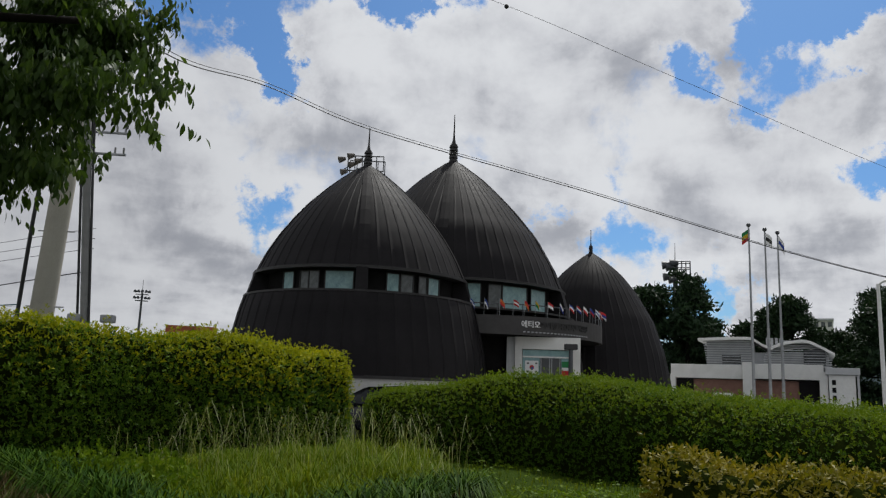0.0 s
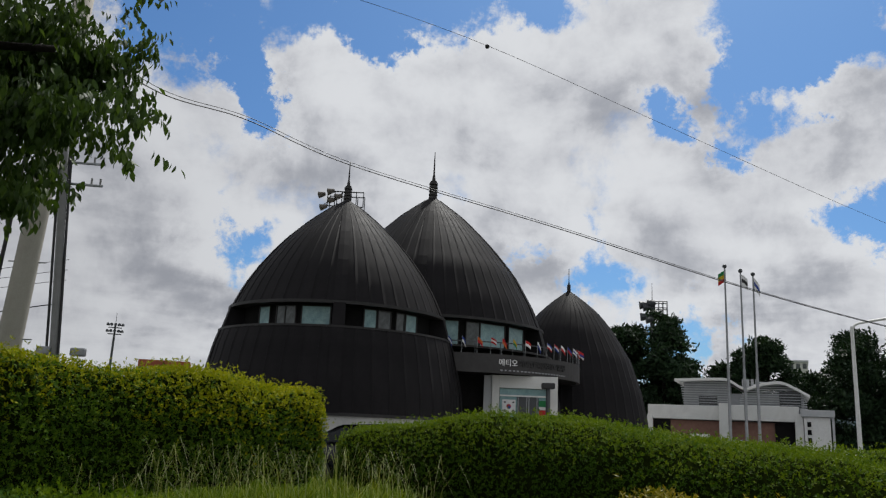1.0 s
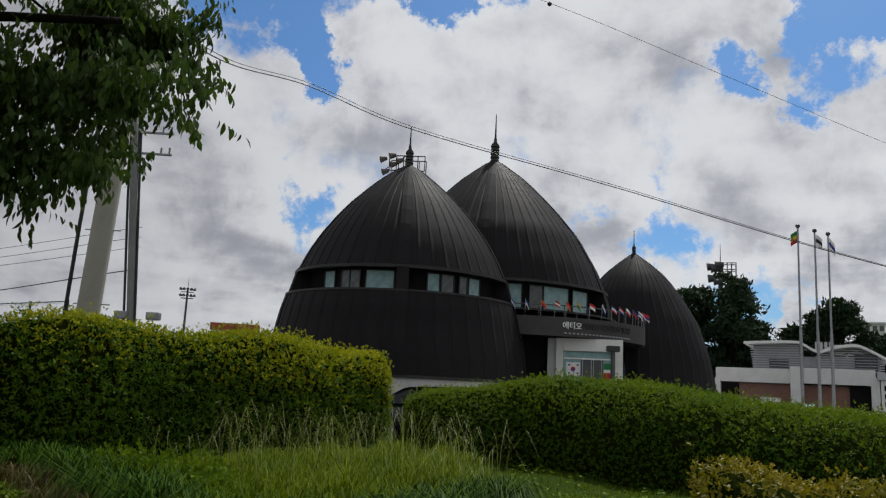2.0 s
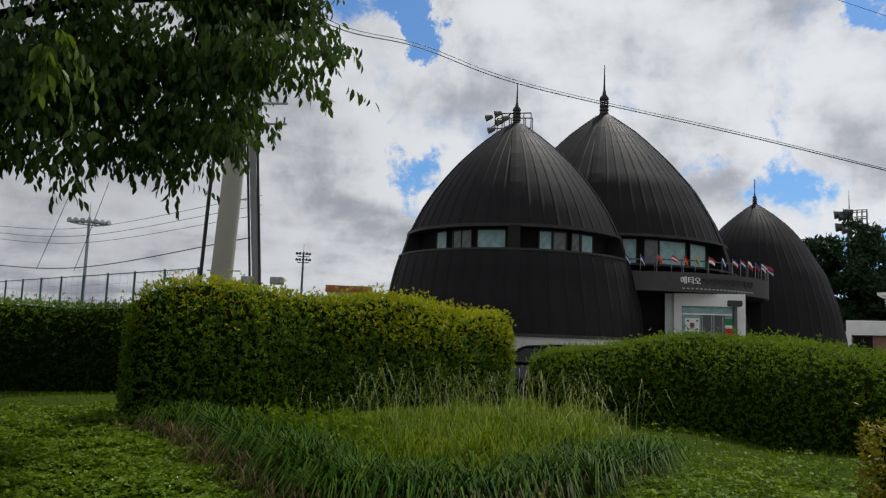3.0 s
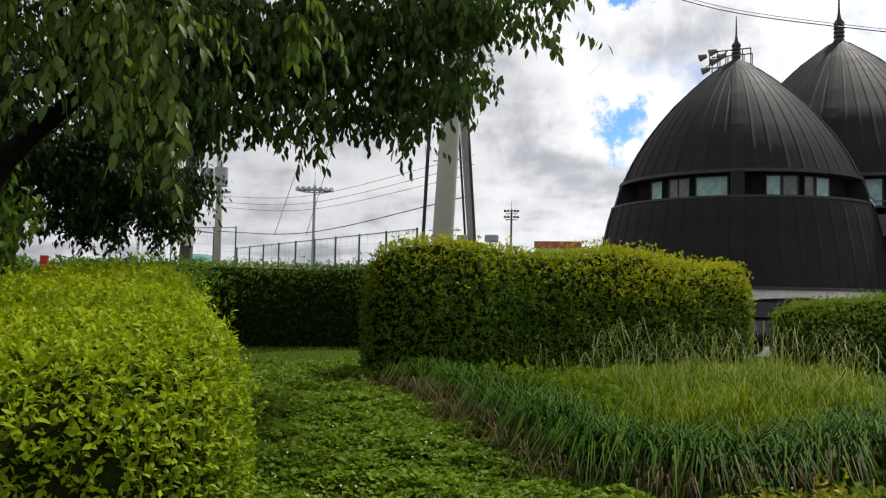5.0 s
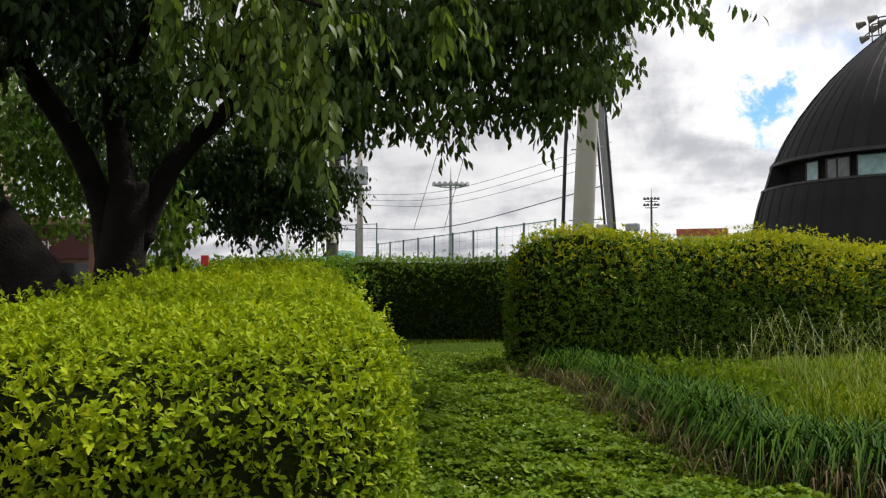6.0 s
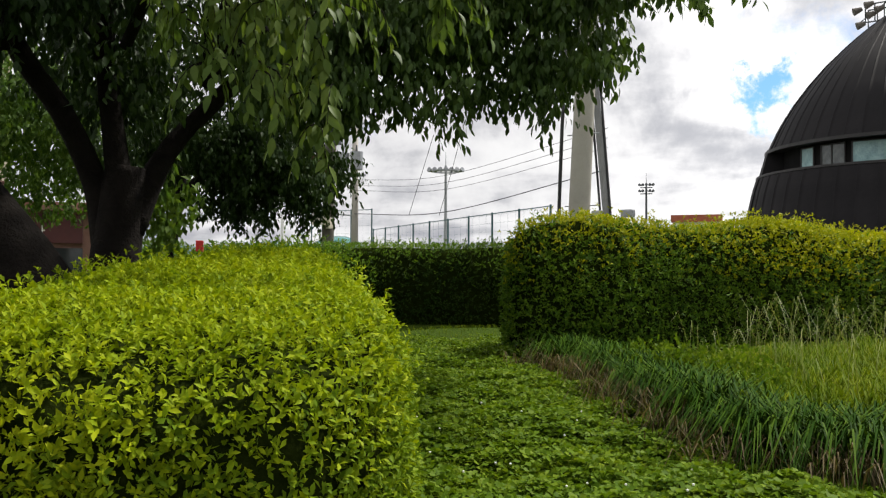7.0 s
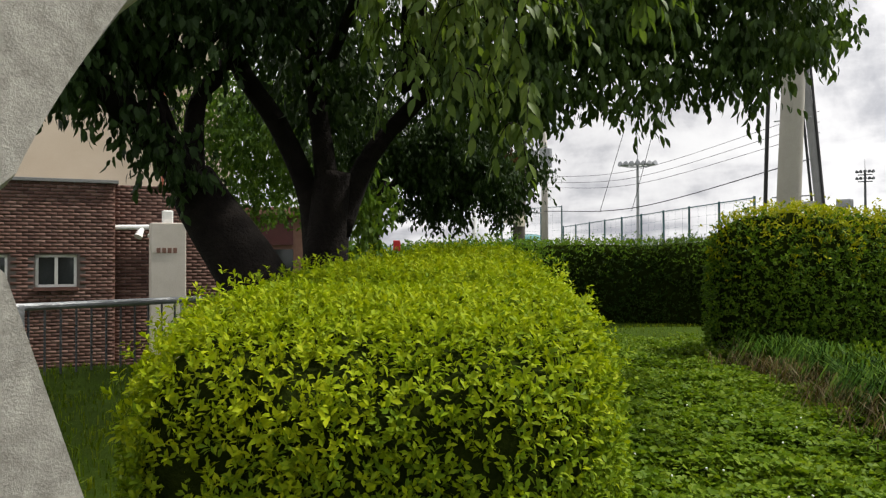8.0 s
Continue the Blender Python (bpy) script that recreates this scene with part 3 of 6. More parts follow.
def entrance():
    # curved balcony over the door
    bx, by, br = 2.2, 43.0, 6.6
    bal = thing("balcony", "grey curved entrance balcony with a dark fascia and rail", "balcony", bx, by, 0)
    part("fascia", ring([(br - 0.15, 4.12), (br, 4.12), (br, 5.0), (br - 0.15, 5.0)], 64, -math.pi * 1.08, 0.25), M["fascia"], bal, "grey fascia band")
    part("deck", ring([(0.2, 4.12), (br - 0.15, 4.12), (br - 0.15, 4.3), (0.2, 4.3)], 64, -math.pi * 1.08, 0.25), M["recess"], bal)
    rail = ring([(br - 0.12, 5.52), (br - 0.07, 5.52), (br - 0.07, 5.57), (br - 0.12, 5.57)], 64, -math.pi * 0.95, 0.1)
    part("handrail", rail, M["dark_steel"], bal)
    post = rod((0, 0, 5.0), (0, 0, 5.54), 0.022, n=6)
    first = None
    for k in range(15):
        a = -math.pi * 0.9 + k * 0.19
        if first is None:
            first = part("rail_post", post, M["dark_steel"], bal)
            ob = first
        else:
            ob = hang("rail_post", first.data, bal)
        ob.matrix_basis = pose((br - 0.095) * math.cos(a), (br - 0.095) * math.sin(a), 0)
    # the sign's raised letters follow the curve; three can be read, whitened as lit
    for k in range(13):
        a = -1.30 + k * 0.050
        turn = pose(0, 0, 0, 0, 0, math.degrees(a) + 90) @ pose(0, -br - 0.02, 4.48)
        curve = bpy.data.curves.new("sign_letter", "FONT")
        curve.body, curve.size, curve.extrude, curve.align_x = "에티오피아한국전참전기념관"[k], 0.36, 0.02, "CENTER"
        curve.materials.append(M["lettering"] if k < 3 else M["dark_letter"])
        ob = hang("sign_letter", curve, bal, "raised white Korean letter" if k < 3 else "raised dark Korean letter")
        ob.matrix_basis = turn @ pose(0, 0, 0.02, 90, 0, 0)
    for k in range(20):
        a = -1.30 + k * 0.032
        ob = part("sign_mark", box(-0.06, 0.06, -0.012, 0.0, 0.0, 0.06), M["grey_wall"], bal)
        ob.matrix_basis = pose(0, 0, 0, 0, 0, math.degrees(a) + 90) @ pose(0, -br - 0.004, 4.24)
    part("recess_wall", ring([(4.6, 1.2), (4.8, 1.2), (4.8, 5.3), (4.6, 5.3)], 64), M["recess"], bal, "recessed wall under the balcony, near-black for its shade")
    # entrance block
    ent = thing("entrance", "white framed glass entrance under the balcony", "entrance", 5.2, 37.6, 1.2, -8)
    part("wall", box(-1.55, -1.2, -0.2, 2.5, 0, 2.9, 0.02), M["white_wall"], ent, "white jamb wall")
    part("wall", box(1.2, 1.55, -0.2, 2.5, 0, 2.9, 0.02), M["white_wall"], ent, "white jamb wall")
    part("lintel", box(-1.2, 1.2, -0.2, 2.5, 2.32, 2.9), M["white_wall"], ent, "white lintel")
    part("side_pier", box(-1.95, -1.56, 0.0, 2.5, 0, 2.9, 0.02), M["slat"], ent, "grey pier")
    part("transom", box(-1.18, 1.18, 0.0, 0.04, 2.0, 2.3), M["curtain"], ent, "pale transom glass")
    part("transom_bar", box(-1.2, 1.2, -0.05, 0.06, 1.93, 2.0), M["white_paint"], ent)
    for x0, x1 in ((-0.33, 0.14), (0.18, 0.62)):
        d = part("door_leaf", box(x0, x1, 0.0, 0.04, 0.02, 1.92), M["dark_glass"], ent, "dark glass door leaf")
        fr = box(x0, x0 + 0.05, -0.02, 0.05, 0.0, 1.93)
        box(x1 - 0.05, x1, -0.02, 0.05, 0, 1.93, 0, fr)
        part("door_frame", fr, M["steel"], d)
    for x0, x1 in ((-1.18, -0.37), (0.66, 1.18)):
        part("side_light", box(x0, x1, 0.0, 0.04, 0.02, 1.92), M["curtain"], ent, "pale side window")
    post = part("flag_poster", box(-1.05, -0.42, -0.06, -0.03, 1.15, 1.78), M["cloth_white"], ent, "white flag poster with a red and blue disc")
    bm = bmesh.new()
    bmesh.ops.create_circle(bm, cap_ends=True, segments=20, radius=0.11, matrix=pose(-0.735, -0.065, 1.465, 90, 0, 0))
    part("poster_disc", bm, M["cloth_red"], post)
    bm = bmesh.new()
    bmesh.ops.create_circle(bm, cap_ends=True, segments=20, radius=0.075, matrix=pose(-0.725, -0.070, 1.42, 90, 0, 0))
    part("poster_disc", bm, M["cloth_blue"], post)
    for x in (-0.97, -0.57):
        for z in (1.24, 1.62):
            part("poster_bar", box(x, x + 0.09, -0.066, -0.062, z, z + 0.07), M["cloth_black"], post)
    for z0, z1, key in ((1.5, 1.78, "green"), (1.35, 1.49, "white"), (1.05, 1.34, "red")):
        part("banner_stripe", box(0.68, 1.12, -0.05, -0.03, z0, z1), M["cloth_" + key], ent)
    # dark lamp on a stone post beside the door
    lamp = thing("post_lamp", "dark lantern on a slim post beside the entrance", "lamp", 6.15, 36.6, 1.2)
    part("post", rod((0, 0, 0), (0, 0, 2.3), 0.12, 0.10, 10), M["dark_steel"], lamp)
    part("lantern", box(-0.30, 0.30, -0.2, 0.2, 2.3, 2.58, 0.06), M["black"], lamp)
    return bx, by, br


def flag_cloth(name, keys, w, h, parent, seed):
    """A flag in stripes along its height, rippled and sagging from the pole."""
    rs = random.Random(seed)
    n, m = 8, len(keys)
    me = bpy.data.meshes.new(name)
    ph, drop = rs.uniform(0, 6), rs.uniform(0.5, 1.3)
    verts = [((w * i / n) * (1 - 0.35 * drop), 0.08 * w * math.sin(5 * i / n + ph) * i / n, -h * j / m - drop * w * (i / n) ** 1.5 * 0.7) for j in range(m + 1) for i in range(n + 1)]
    faces = [(j * (n + 1) + i, j * (n + 1) + i + 1, (j + 1) * (n + 1) + i + 1, (j + 1) * (n + 1) + i) for j in range(m) for i in range(n)]
    me.from_pydata(verts, [], faces)
    for key in keys:
        me.materials.append(M["cloth_" + key])
    me.polygons.foreach_set("material_index", [j for j in range(m) for i in range(n)])
    ob = hang(name, me, parent)
    mod = ob.modifiers.new("thickness", "SOLIDIFY")
    mod.thickness = 0.008
    return ob


bx, by, br = entrance()
NATIONS = (("blue", "black"), ("blue", "white", "blue"), ("blue", "white"), ("orange", "red"), ("red", "white", "red"), ("red", "orange"), ("yellow", "green"), ("red", "white"), ("white", "blue"), ("blue", "white", "red"),
           ("red", "white", "blue"), ("white", "red"), ("blue", "red"), ("white", "blue", "white"), ("red", "white", "red"), ("red", "blue"), ("red", "white"))
for k, keys in enumerate(NATIONS):
    a = -1.78 + k * 0.096 + 0.012 * math.sin(5 * k)
    f = thing("small_flag", "small " + " and ".join(dict.fromkeys(keys)) + " flag on the balcony rail", "flag", bx + (br - 0.02) * math.cos(a), by + (br - 0.02) * math.sin(a), 4.95, 0, "flags on the balcony")
    part("flag_pole", rod((0, 0, 0), (0.02, 0, 0.82), 0.012, n=6), M["steel"], f)
    flag_cloth("cloth", keys, 0.34, 0.25, f, k).matrix_basis = pose(0.02, 0, 0.80, 0, 0, -15 + 30 * math.sin(3 * k))


# ---- beyond the hall: service building, flagpoles, masts, pines ----
def service_building():
    b = thing("service_building", "white and brick service building with louvred clerestory and curved roofs", "building", 24.0, 58.6, 0.0, -25)
    # local x runs along the front; the front faces -y
    part("wall", box(-6.4, 4.1, 0.3, 8, 0.0, 2.9), M["brick_far"], b, "brown brick lower wall")
    part("parapet", box(-6.5, -1.2, 0.0, 8, 2.95, 4.0, 0.03), M["white_wall"], b, "white parapet band")
    part("parapet", box(-0.6, 4.2, -0.2, 8, 3.0, 4.1, 0.03), M["white_wall"], b, "white parapet band")
    part("pillar", box(-1.25, -0.55, -0.6, 0.6, 0.0, 4.2, 0.03), M["white_wall"], b, "white pillar")
    part("pillar", box(-6.55, -6.15, -0.1, 0.4, 0.0, 3.2, 0.02), M["white_wall"], b, "white pillar")
    part("pillar", box(3.9, 4.45, -0.25, 0.4, 0.0, 3.6, 0.02), M["white_wall"], b, "white pillar")
    # no real openings: near-black panels paint the shade inside the bays
    part("doorway", box(-6.1, -4.85, 0.2, 0.29, 0.0, 2.9), M["recess"], b, "flat panel coloured as the shade of an open bay")
    part("doorway", box(2.55, 3.88, 0.2, 0.29, 0.0, 2.9), M["recess"], b, "flat panel coloured as the shade of an open bay")
    part("awning_window", box(-3.4, -2.0, 0.2, 0.29, 1.2, 1.9), M["white_paint"], b, "low white-framed window")
    # louvred boxes above
    part("clerestory", box(-3.9, -0.7, 1.0, 7, 3.5, 5.95), M["grey_wall"], b, "grey louvred clerestory")
    part("clerestory", box(-0.7, 4.6, 1.05, 7, 3.5, 5.0), M["grey_wall"], b, "grey louvred clerestory")
    for k in range(13):
        part("slat", box(-3.86 - 0.025 * k, -0.68, 0.86, 1.0, 3.62 + 0.18 * k, 3.70 + 0.18 * k), M["slat"], b)
    for k in range(12):
        z = 3.95 + 0.17 * k
        half = 2.35 * max(0.0, 1 - ((z - 4.2) / 1.75) ** 2) ** 0.5 if z > 4.4 else 2.3
        part("slat", box(2.5 - half, 2.5 + half, 0.86, 1.0, z, z + 0.08), M["slat"], b)
    for x0, x1, z0, z1 in ((-2.77, -1.42, 3.75, 4.75), (2.94, 4.4, 4.1, 5.2)):
        win = part("louvre_window", box(x0, x1, 0.80, 0.85, z0, z1), M["dark_glass"], b, "dark window behind louvres")
        for k in range(5):
            part("louvre", box(x0, x1, 0.74, 0.79, z0 + 0.08 + 0.2 * k, z0 + 0.13 + 0.2 * k), M["grey_wall"], win)
    # flat roof that sweeps down, then the arched roof
    def roof(points, depth, label, key="white_paint"):
        bm = bmesh.new()
        pts = smooth_line([(x, 0, z) for x, z in points], 6)
        rows = []
        for p in pts:
            rows.append([bm.verts.new((p.x, y, p.z + dz)) for y, dz in ((0.3, 0.0), (0.3, depth), (7.5, depth), (7.5, 0.0))])
        for r, s in zip(rows, rows[1:]):
            for k in range(4):
                bm.faces.new((r[k], r[(k + 1) % 4], s[(k + 1) % 4], s[k]))
        bm.faces.new(rows[0][::-1]), bm.faces.new(rows[-1])
        part("roof", bm, M[key], b, label)
    roof([(-4.5, 5.82), (-2.5, 5.90), (-0.9, 5.92), (-0.4, 5.78), (0.2, 5.40), (0.76, 5.18)], 0.20, "white sweeping roof edge")
    roof([(0.55, 5.12), (1.5, 5.50), (2.6, 5.72), (3.3, 5.68), (4.1, 5.30), (5.0, 4.78)], 0.20, "white arched roof edge")
    part("kiosk", box(4.5, 6.2, -0.4, 4, 0.0, 3.4, 0.02), M["white_paint"], b, "white annex")
    part("kiosk_roof", box(4.3, 6.5, -0.6, 4.2, 3.42, 3.9, 0.02), M["slat"], b, "grey annex fascia")
    part("kiosk_post", box(6.3, 6.45, -0.5, -0.35, 0.0, 3.42), M["slat"], b)
    for k in range(3):
        part("notice", box(4.7, 4.95, -0.45, -0.42, 1.6 + 0.55 * k, 1.95 + 0.55 * k), M["recess"], b)
    for k in range(4):
        part("roof_vent", box(0.3 + 0.32 * k, 0.5 + 0.32 * k, 3.0, 3.2, 5.3, 6.25), M["steel"], b)


service_building()


def flagpole(x, y, top, keys, seed, label):
    f = thing("flagpole", label, "flagpole", x, y, 0.1, 0, "three tall flagpoles")
    part("pole", rod((0, 0, 0), (0, 0, top * 0.5), 0.085, 0.07, 12), M["steel"], f)
    part("pole", rod((0, 0, top * 0.5), (0, 0, top), 0.055, 0.04, 10), M["steel"], f)
    bm = bmesh.new()
    bmesh.ops.create_uvsphere(bm, u_segments=10, v_segments=8, radius=0.11, matrix=Matrix.Translation((0, 0, top + 0.08)))
    part("pole_ball", bm, M["dark_steel"], f)
    part("base_block", box(-0.4, 0.4, -0.4, 0.4, -0.05, 0.4, 0.03), M["stone_plinth"], f)
    flag_cloth("cloth", keys, 0.5, 0.6, f, seed).matrix_basis = pose(0.05, 0, top - 0.12, 0, 0, 160 if seed == 41 else 20)


flagpole(15.6, 39.0, 10.1, ("green", "yellow", "red"), 41, "tall steel flagpole with a green, yellow and red flag")
flagpole(16.5, 39.2, 9.95, ("white", "black", "white"), 42, "tall steel flagpole with a limp white and black flag")
flagpole(17.24, 39.4, 9.85, ("white", "blue", "white"), 43, "tall steel flagpole with a limp white and blue flag")


def flood_mast(x, y, base, top, width, rows, label, key="steel", head=0.22, heads=5):
    m = thing("floodlight_mast", label, "floodlight", x, y, base, math.degrees(math.atan2(x, y)) * -1, "floodlight masts")
    h = top - base
    part("mast_pole", rod((0, 0, 0), (0, 0, h), 0.016 * h, 0.010 * h, 12), M[key], m)
    bm = bmesh.new()
    for r in range(rows):
        z = h - 0.5 - r * 0.9
        rod((-width / 2, 0, z), (width / 2, 0, z), 0.07, n=6, bm=bm)
        rod((-width / 2, -0.8, z - 0.1), (width / 2, -0.8, z - 0.1), 0.05, n=6, bm=bm)
        for k in range(5):
            xx = -width / 2 + width * k / 4
            rod((xx, 0, z), (xx, -0.8, z - 0.1), 0.04, n=5, bm=bm)
    part("platform", bm, M[key], m)
    me = None
    for r in range(rows):
        for k in range(heads):
            if me is None:
                bm = rod((0, 0.5 * head, 0), (0, -head, -0.3 * head), 0.55 * head, head, 12)
                lamp = part("lamp_head", bm, M["dark_steel"] if key != "steel" else M["steel"], m)
                me = lamp.data
            else:
                lamp = hang("lamp_head", me, m)
            lamp.matrix_basis = pose(-width / 2 + width * k / (heads - 1), -0.5, h - 0.15 - r * 0.9 - (0.35 if heads > 5 else 0), -25, 0, 50 * (2 * k / (heads - 1) - 1))
    if heads > 5:
        part("lamp_ring", ring([(width / 2 - 0.12, h - 0.62), (width / 2, h - 0.62), (width / 2, h - 0.5), (width / 2 - 0.12, h - 0.5)], 24), M[key], m)
    part("lightning_rod", rod((0, 0, h), (0, 0, h + 0.12 * h), 0.05, 0.02, 6), M[key], m)


flood_mast(-44.5, 62.6, 0.1, 11.3, 2.9, 1, "grey floodlight mast with a ring of lamps", "steel", 0.26, 7)
flood_mast(-42.3, 110.4, 0.1, 13.5, 1.7, 2, "slim far floodlight mast with two rows of lamps", "dark_steel")


def box_mast(x, y, top):
    m = thing("floodlight_mast", "dark blue floodlight mast with a railed platform above the pines", "floodlight", x, y, 0.1, math.degrees(math.atan2(x, y)) * -1, "floodlight masts")
    part("mast_pole", rod((0, 0, 0), (0, 0, top), 0.34, 0.26, 12), M["dark_steel"], m)
    part("lightning_rod", rod((0, 0, top), (0, 0, top + 2.2), 0.06, 0.02, 6), M["dark_steel"], m)
    bm = bmesh.new()
    for z in (top - 1.7, top - 0.9, top - 0.15):
        for yy in (-0.7, 0.7):
            rod((-0.4, yy, z), (1.7, yy, z), 0.07, n=6, bm=bm)
    for k in range(5):
        for yy in (-0.7, 0.7):
            rod((-0.2 + 0.47 * k, yy, top - 1.7), (-0.2 + 0.47 * k, yy, top - 0.15), 0.06, n=5, bm=bm)
    box(-0.4, 1.7, -0.7, 0.7, top - 1.8, top - 1.7, 0, bm)
    part("platform", bm, M["dark_steel"], m)
    for xx, z in ((-1.0, top - 0.5), (-0.6, top - 0.75), (-0.9, top - 1.9), (-0.3, top - 2.2), (-0.1, top - 0.3)):
        lamp = part("lamp_head", rod((0.45, 0, 0), (-0.45, -0.1, -0.1), 0.28, 0.5, 14), M["dark_steel"], m)
        lamp.matrix_basis = pose(xx, -0.6, z)


box_mast(27.4, 90.5, 17.0)


def flood_rig():
    # stadium lamps that show above the front dome
    m = thing("floodlight_rig", "stadium floodlight rig with grey lamps and a railed platform", "floodlight", -6.85, 60.0, -0.35)
    part("mast_pole", rod((0, 0, 0), (0, 0, 18.6), 0.4, 0.28, 12), M["concrete_grey"], m)
    bm = bmesh.new()
    for z in (18.4, 19.6):
        for y in (-0.7, 0.7):
            rod((-0.8, y, z), (2.0, y, z), 0.05, n=6, bm=bm)
    for k in range(6):
        for y in (-0.7, 0.7):
            rod((-0.8 + 0.56 * k, y, 18.4), (-0.8 + 0.56 * k, y, 19.6), 0.04, n=5, bm=bm)
    rod((-1.2, -0.7, 18.4), (0.5, -0.7, 19.6), 0.04, n=5, bm=bm)
    part("platform", bm, M["dark_steel"], m)
    for x, z in ((-1.3, 19.3), (-0.6, 19.6), (-1.1, 18.3), (0.0, 19.2), (-0.5, 18.9)):
        bm = rod((0, 0.3, 0), (0, -0.22, -0.08), 0.14, 0.27, 14)
        lamp = part("lamp_head", bm, M["old_pole"], m)
        lamp.matrix_basis = pose(x, -0.8, z, 10, 0, -70)


flood_rig()


# ---- foliage builders ----
def wave(p):
    """Cheap smooth noise of places, about -1 to 1."""
    x, y, z = p[..., 0], p[..., 1], p[..., 2]
    return (np.sin(1.9 * x + 1.3 * y + 0.4) + np.sin(2.7 * y - 1.7 * z + 2.0) + np.sin(4.1 * x + 2.2 * z + 1.1) + 0.6 * np.sin(7.3 * x - 6.1 * y) + 0.6 * np.sin(8.9 * z + 5.2 * y)) / 3.4


def hedge(name, label, axis, half, tops, mat, leaf, shoots, boxy=0.42, cap=0.9, ragged=0.05, lit_growth=None, lean=0.0):
    """A clipped hedge along a line: a solid core coloured as inner shade and leafy shoots over all of its surface."""
    line = np.array([tuple(p) for p in smooth_line([(x, y, 0) for x, y in axis], 8)])
    seg = np.linalg.norm(np.diff(line, axis=0), axis=1)
    s_at = np.concatenate([[0], np.cumsum(seg)])
    total = s_at[-1]
    ns, nf = max(16, int(total / 0.12)), 26
    s = np.linspace(0, total, ns)
    cx, cy = np.interp(s, s_at, line[:, 0]), np.interp(s, s_at, line[:, 1])
    tx, ty = np.gradient(cx), np.gradient(cy)
    ln = np.hypot(tx, ty)
    sx, sy = ty / ln, -tx / ln
    e = np.clip(np.minimum(s, total - s) / cap, 0, 1)
    shrink = np.maximum((1 - (1 - e) ** 2.6) ** (1 / 2.6), 0.002)
    phi = np.linspace(0, math.pi, nf)
    cw, sw = np.sign(np.cos(phi)) * np.abs(np.cos(phi)) ** boxy, np.abs(np.sin(phi)) ** boxy
    ground = ground_height(cx, cy) - 0.03
    top = np.interp(s / total, np.linspace(0, 1, len(tops)), tops)
    hgt = (top - ground) * (0.86 + 0.14 * shrink)
    Pn = np.stack([cx[:, None] + sx[:, None] * half * shrink[:, None] * cw, cy[:, None] + sy[:, None] * half * shrink[:, None] * cw, ground[:, None] + hgt[:, None] * sw], -1)
    mid = np.stack([cx, cy, ground + 0.45 * hgt], -1)[:, None]
    out = Pn - mid
    out /= np.maximum(np.linalg.norm(out, axis=2, keepdims=True), 1e-5)
    Pn = Pn + out * (ragged * wave(Pn))[..., None]
    i = (np.arange(ns - 1)[:, None] * nf + np.arange(nf - 1)[None]).ravel()
    quads = np.stack([i, i + 1, i + nf + 1, i + nf], 1)
    flat = Pn.reshape(-1, 3)
    h = thing(name, label, "hedge", 0, 0, 0)
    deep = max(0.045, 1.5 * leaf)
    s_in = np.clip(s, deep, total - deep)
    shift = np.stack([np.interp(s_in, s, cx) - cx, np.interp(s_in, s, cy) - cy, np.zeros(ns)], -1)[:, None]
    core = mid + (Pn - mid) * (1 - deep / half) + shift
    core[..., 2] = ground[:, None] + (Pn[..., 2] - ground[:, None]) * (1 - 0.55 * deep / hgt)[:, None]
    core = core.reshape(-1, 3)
    hang("twig_core", mesh_from("twig_core", core, quads, M["hedge_core"]), h, "solid inside, near-black for the shade between leaves")
    a, b, c, d = (flat[quads[:, k]] for k in range(4))
    nrm = np.cross(c - a, d - b)
    area = np.linalg.norm(nrm, axis=1) / 2
    n = int(area.sum() * shoots)
    pick = RNG.choice(len(quads), n, p=area / area.sum())
    u, v = RNG.random((n, 1)), RNG.random((n, 1))
    pos = (a[pick] * (1 - u) + b[pick] * u) * (1 - v) + (d[pick] * (1 - u) + c[pick] * u) * v
    nn = unit(nrm[pick])
    s_mid = np.clip(s, min(cap, total / 2), total - min(cap, total / 2))
    inner = np.stack([np.interp(s_mid, s, cx), np.interp(s_mid, s, cy), ground + 0.4 * hgt], -1)
    flip = np.sum(nn * (pos - inner[pick // (nf - 1)]), axis=1) < 0
    nn[flip] *= -1
    nn_up = nn + np.array([0, 0, 0.75]) + 0.55 * RNG.normal(size=(n, 3))
    ax = unit(nn_up)
    pos = pos + nn * (0.8 - RNG.random((n, 1)) ** 1.3 * 2.3) * leaf
    rise = (RNG.random((n, 1)) < 0.13) * RNG.random((n, 1)) * leaf * 3.2 * (nn[:, 2:3] > 0.1)
    pos = pos + ax * rise
    per = 5
    ax = np.repeat(ax, per, 0)
    pos = np.repeat(pos, per, 0) + ax * (np.tile(np.arange(per), n)[:, None] / per) * leaf * 0.8
    turn = RNG.normal(size=ax.shape)
    side = unit(turn - ax * np.sum(turn * ax, 1, keepdims=True))
    beta = np.radians(RNG.uniform(28, 80, (len(ax), 1)))
    along = ax * np.cos(beta) + side * np.sin(beta)
    size = leaf * RNG.uniform(0.65, 1.15, len(ax))
    facing = ax + 0.2 * RNG.normal(size=ax.shape)
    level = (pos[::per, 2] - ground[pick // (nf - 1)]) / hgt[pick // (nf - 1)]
    # upper shoots, shifted along the hedge by lean, take the sunlit new-growth tone
    lit_young = np.repeat(level + lean * (s[pick // (nf - 1)] / total - 0.5) + 0.16 * RNG.normal(size=n) + 0.10 * wave(pos[::per]) > 0.77, per) if lit_growth else np.zeros(len(ax), bool)
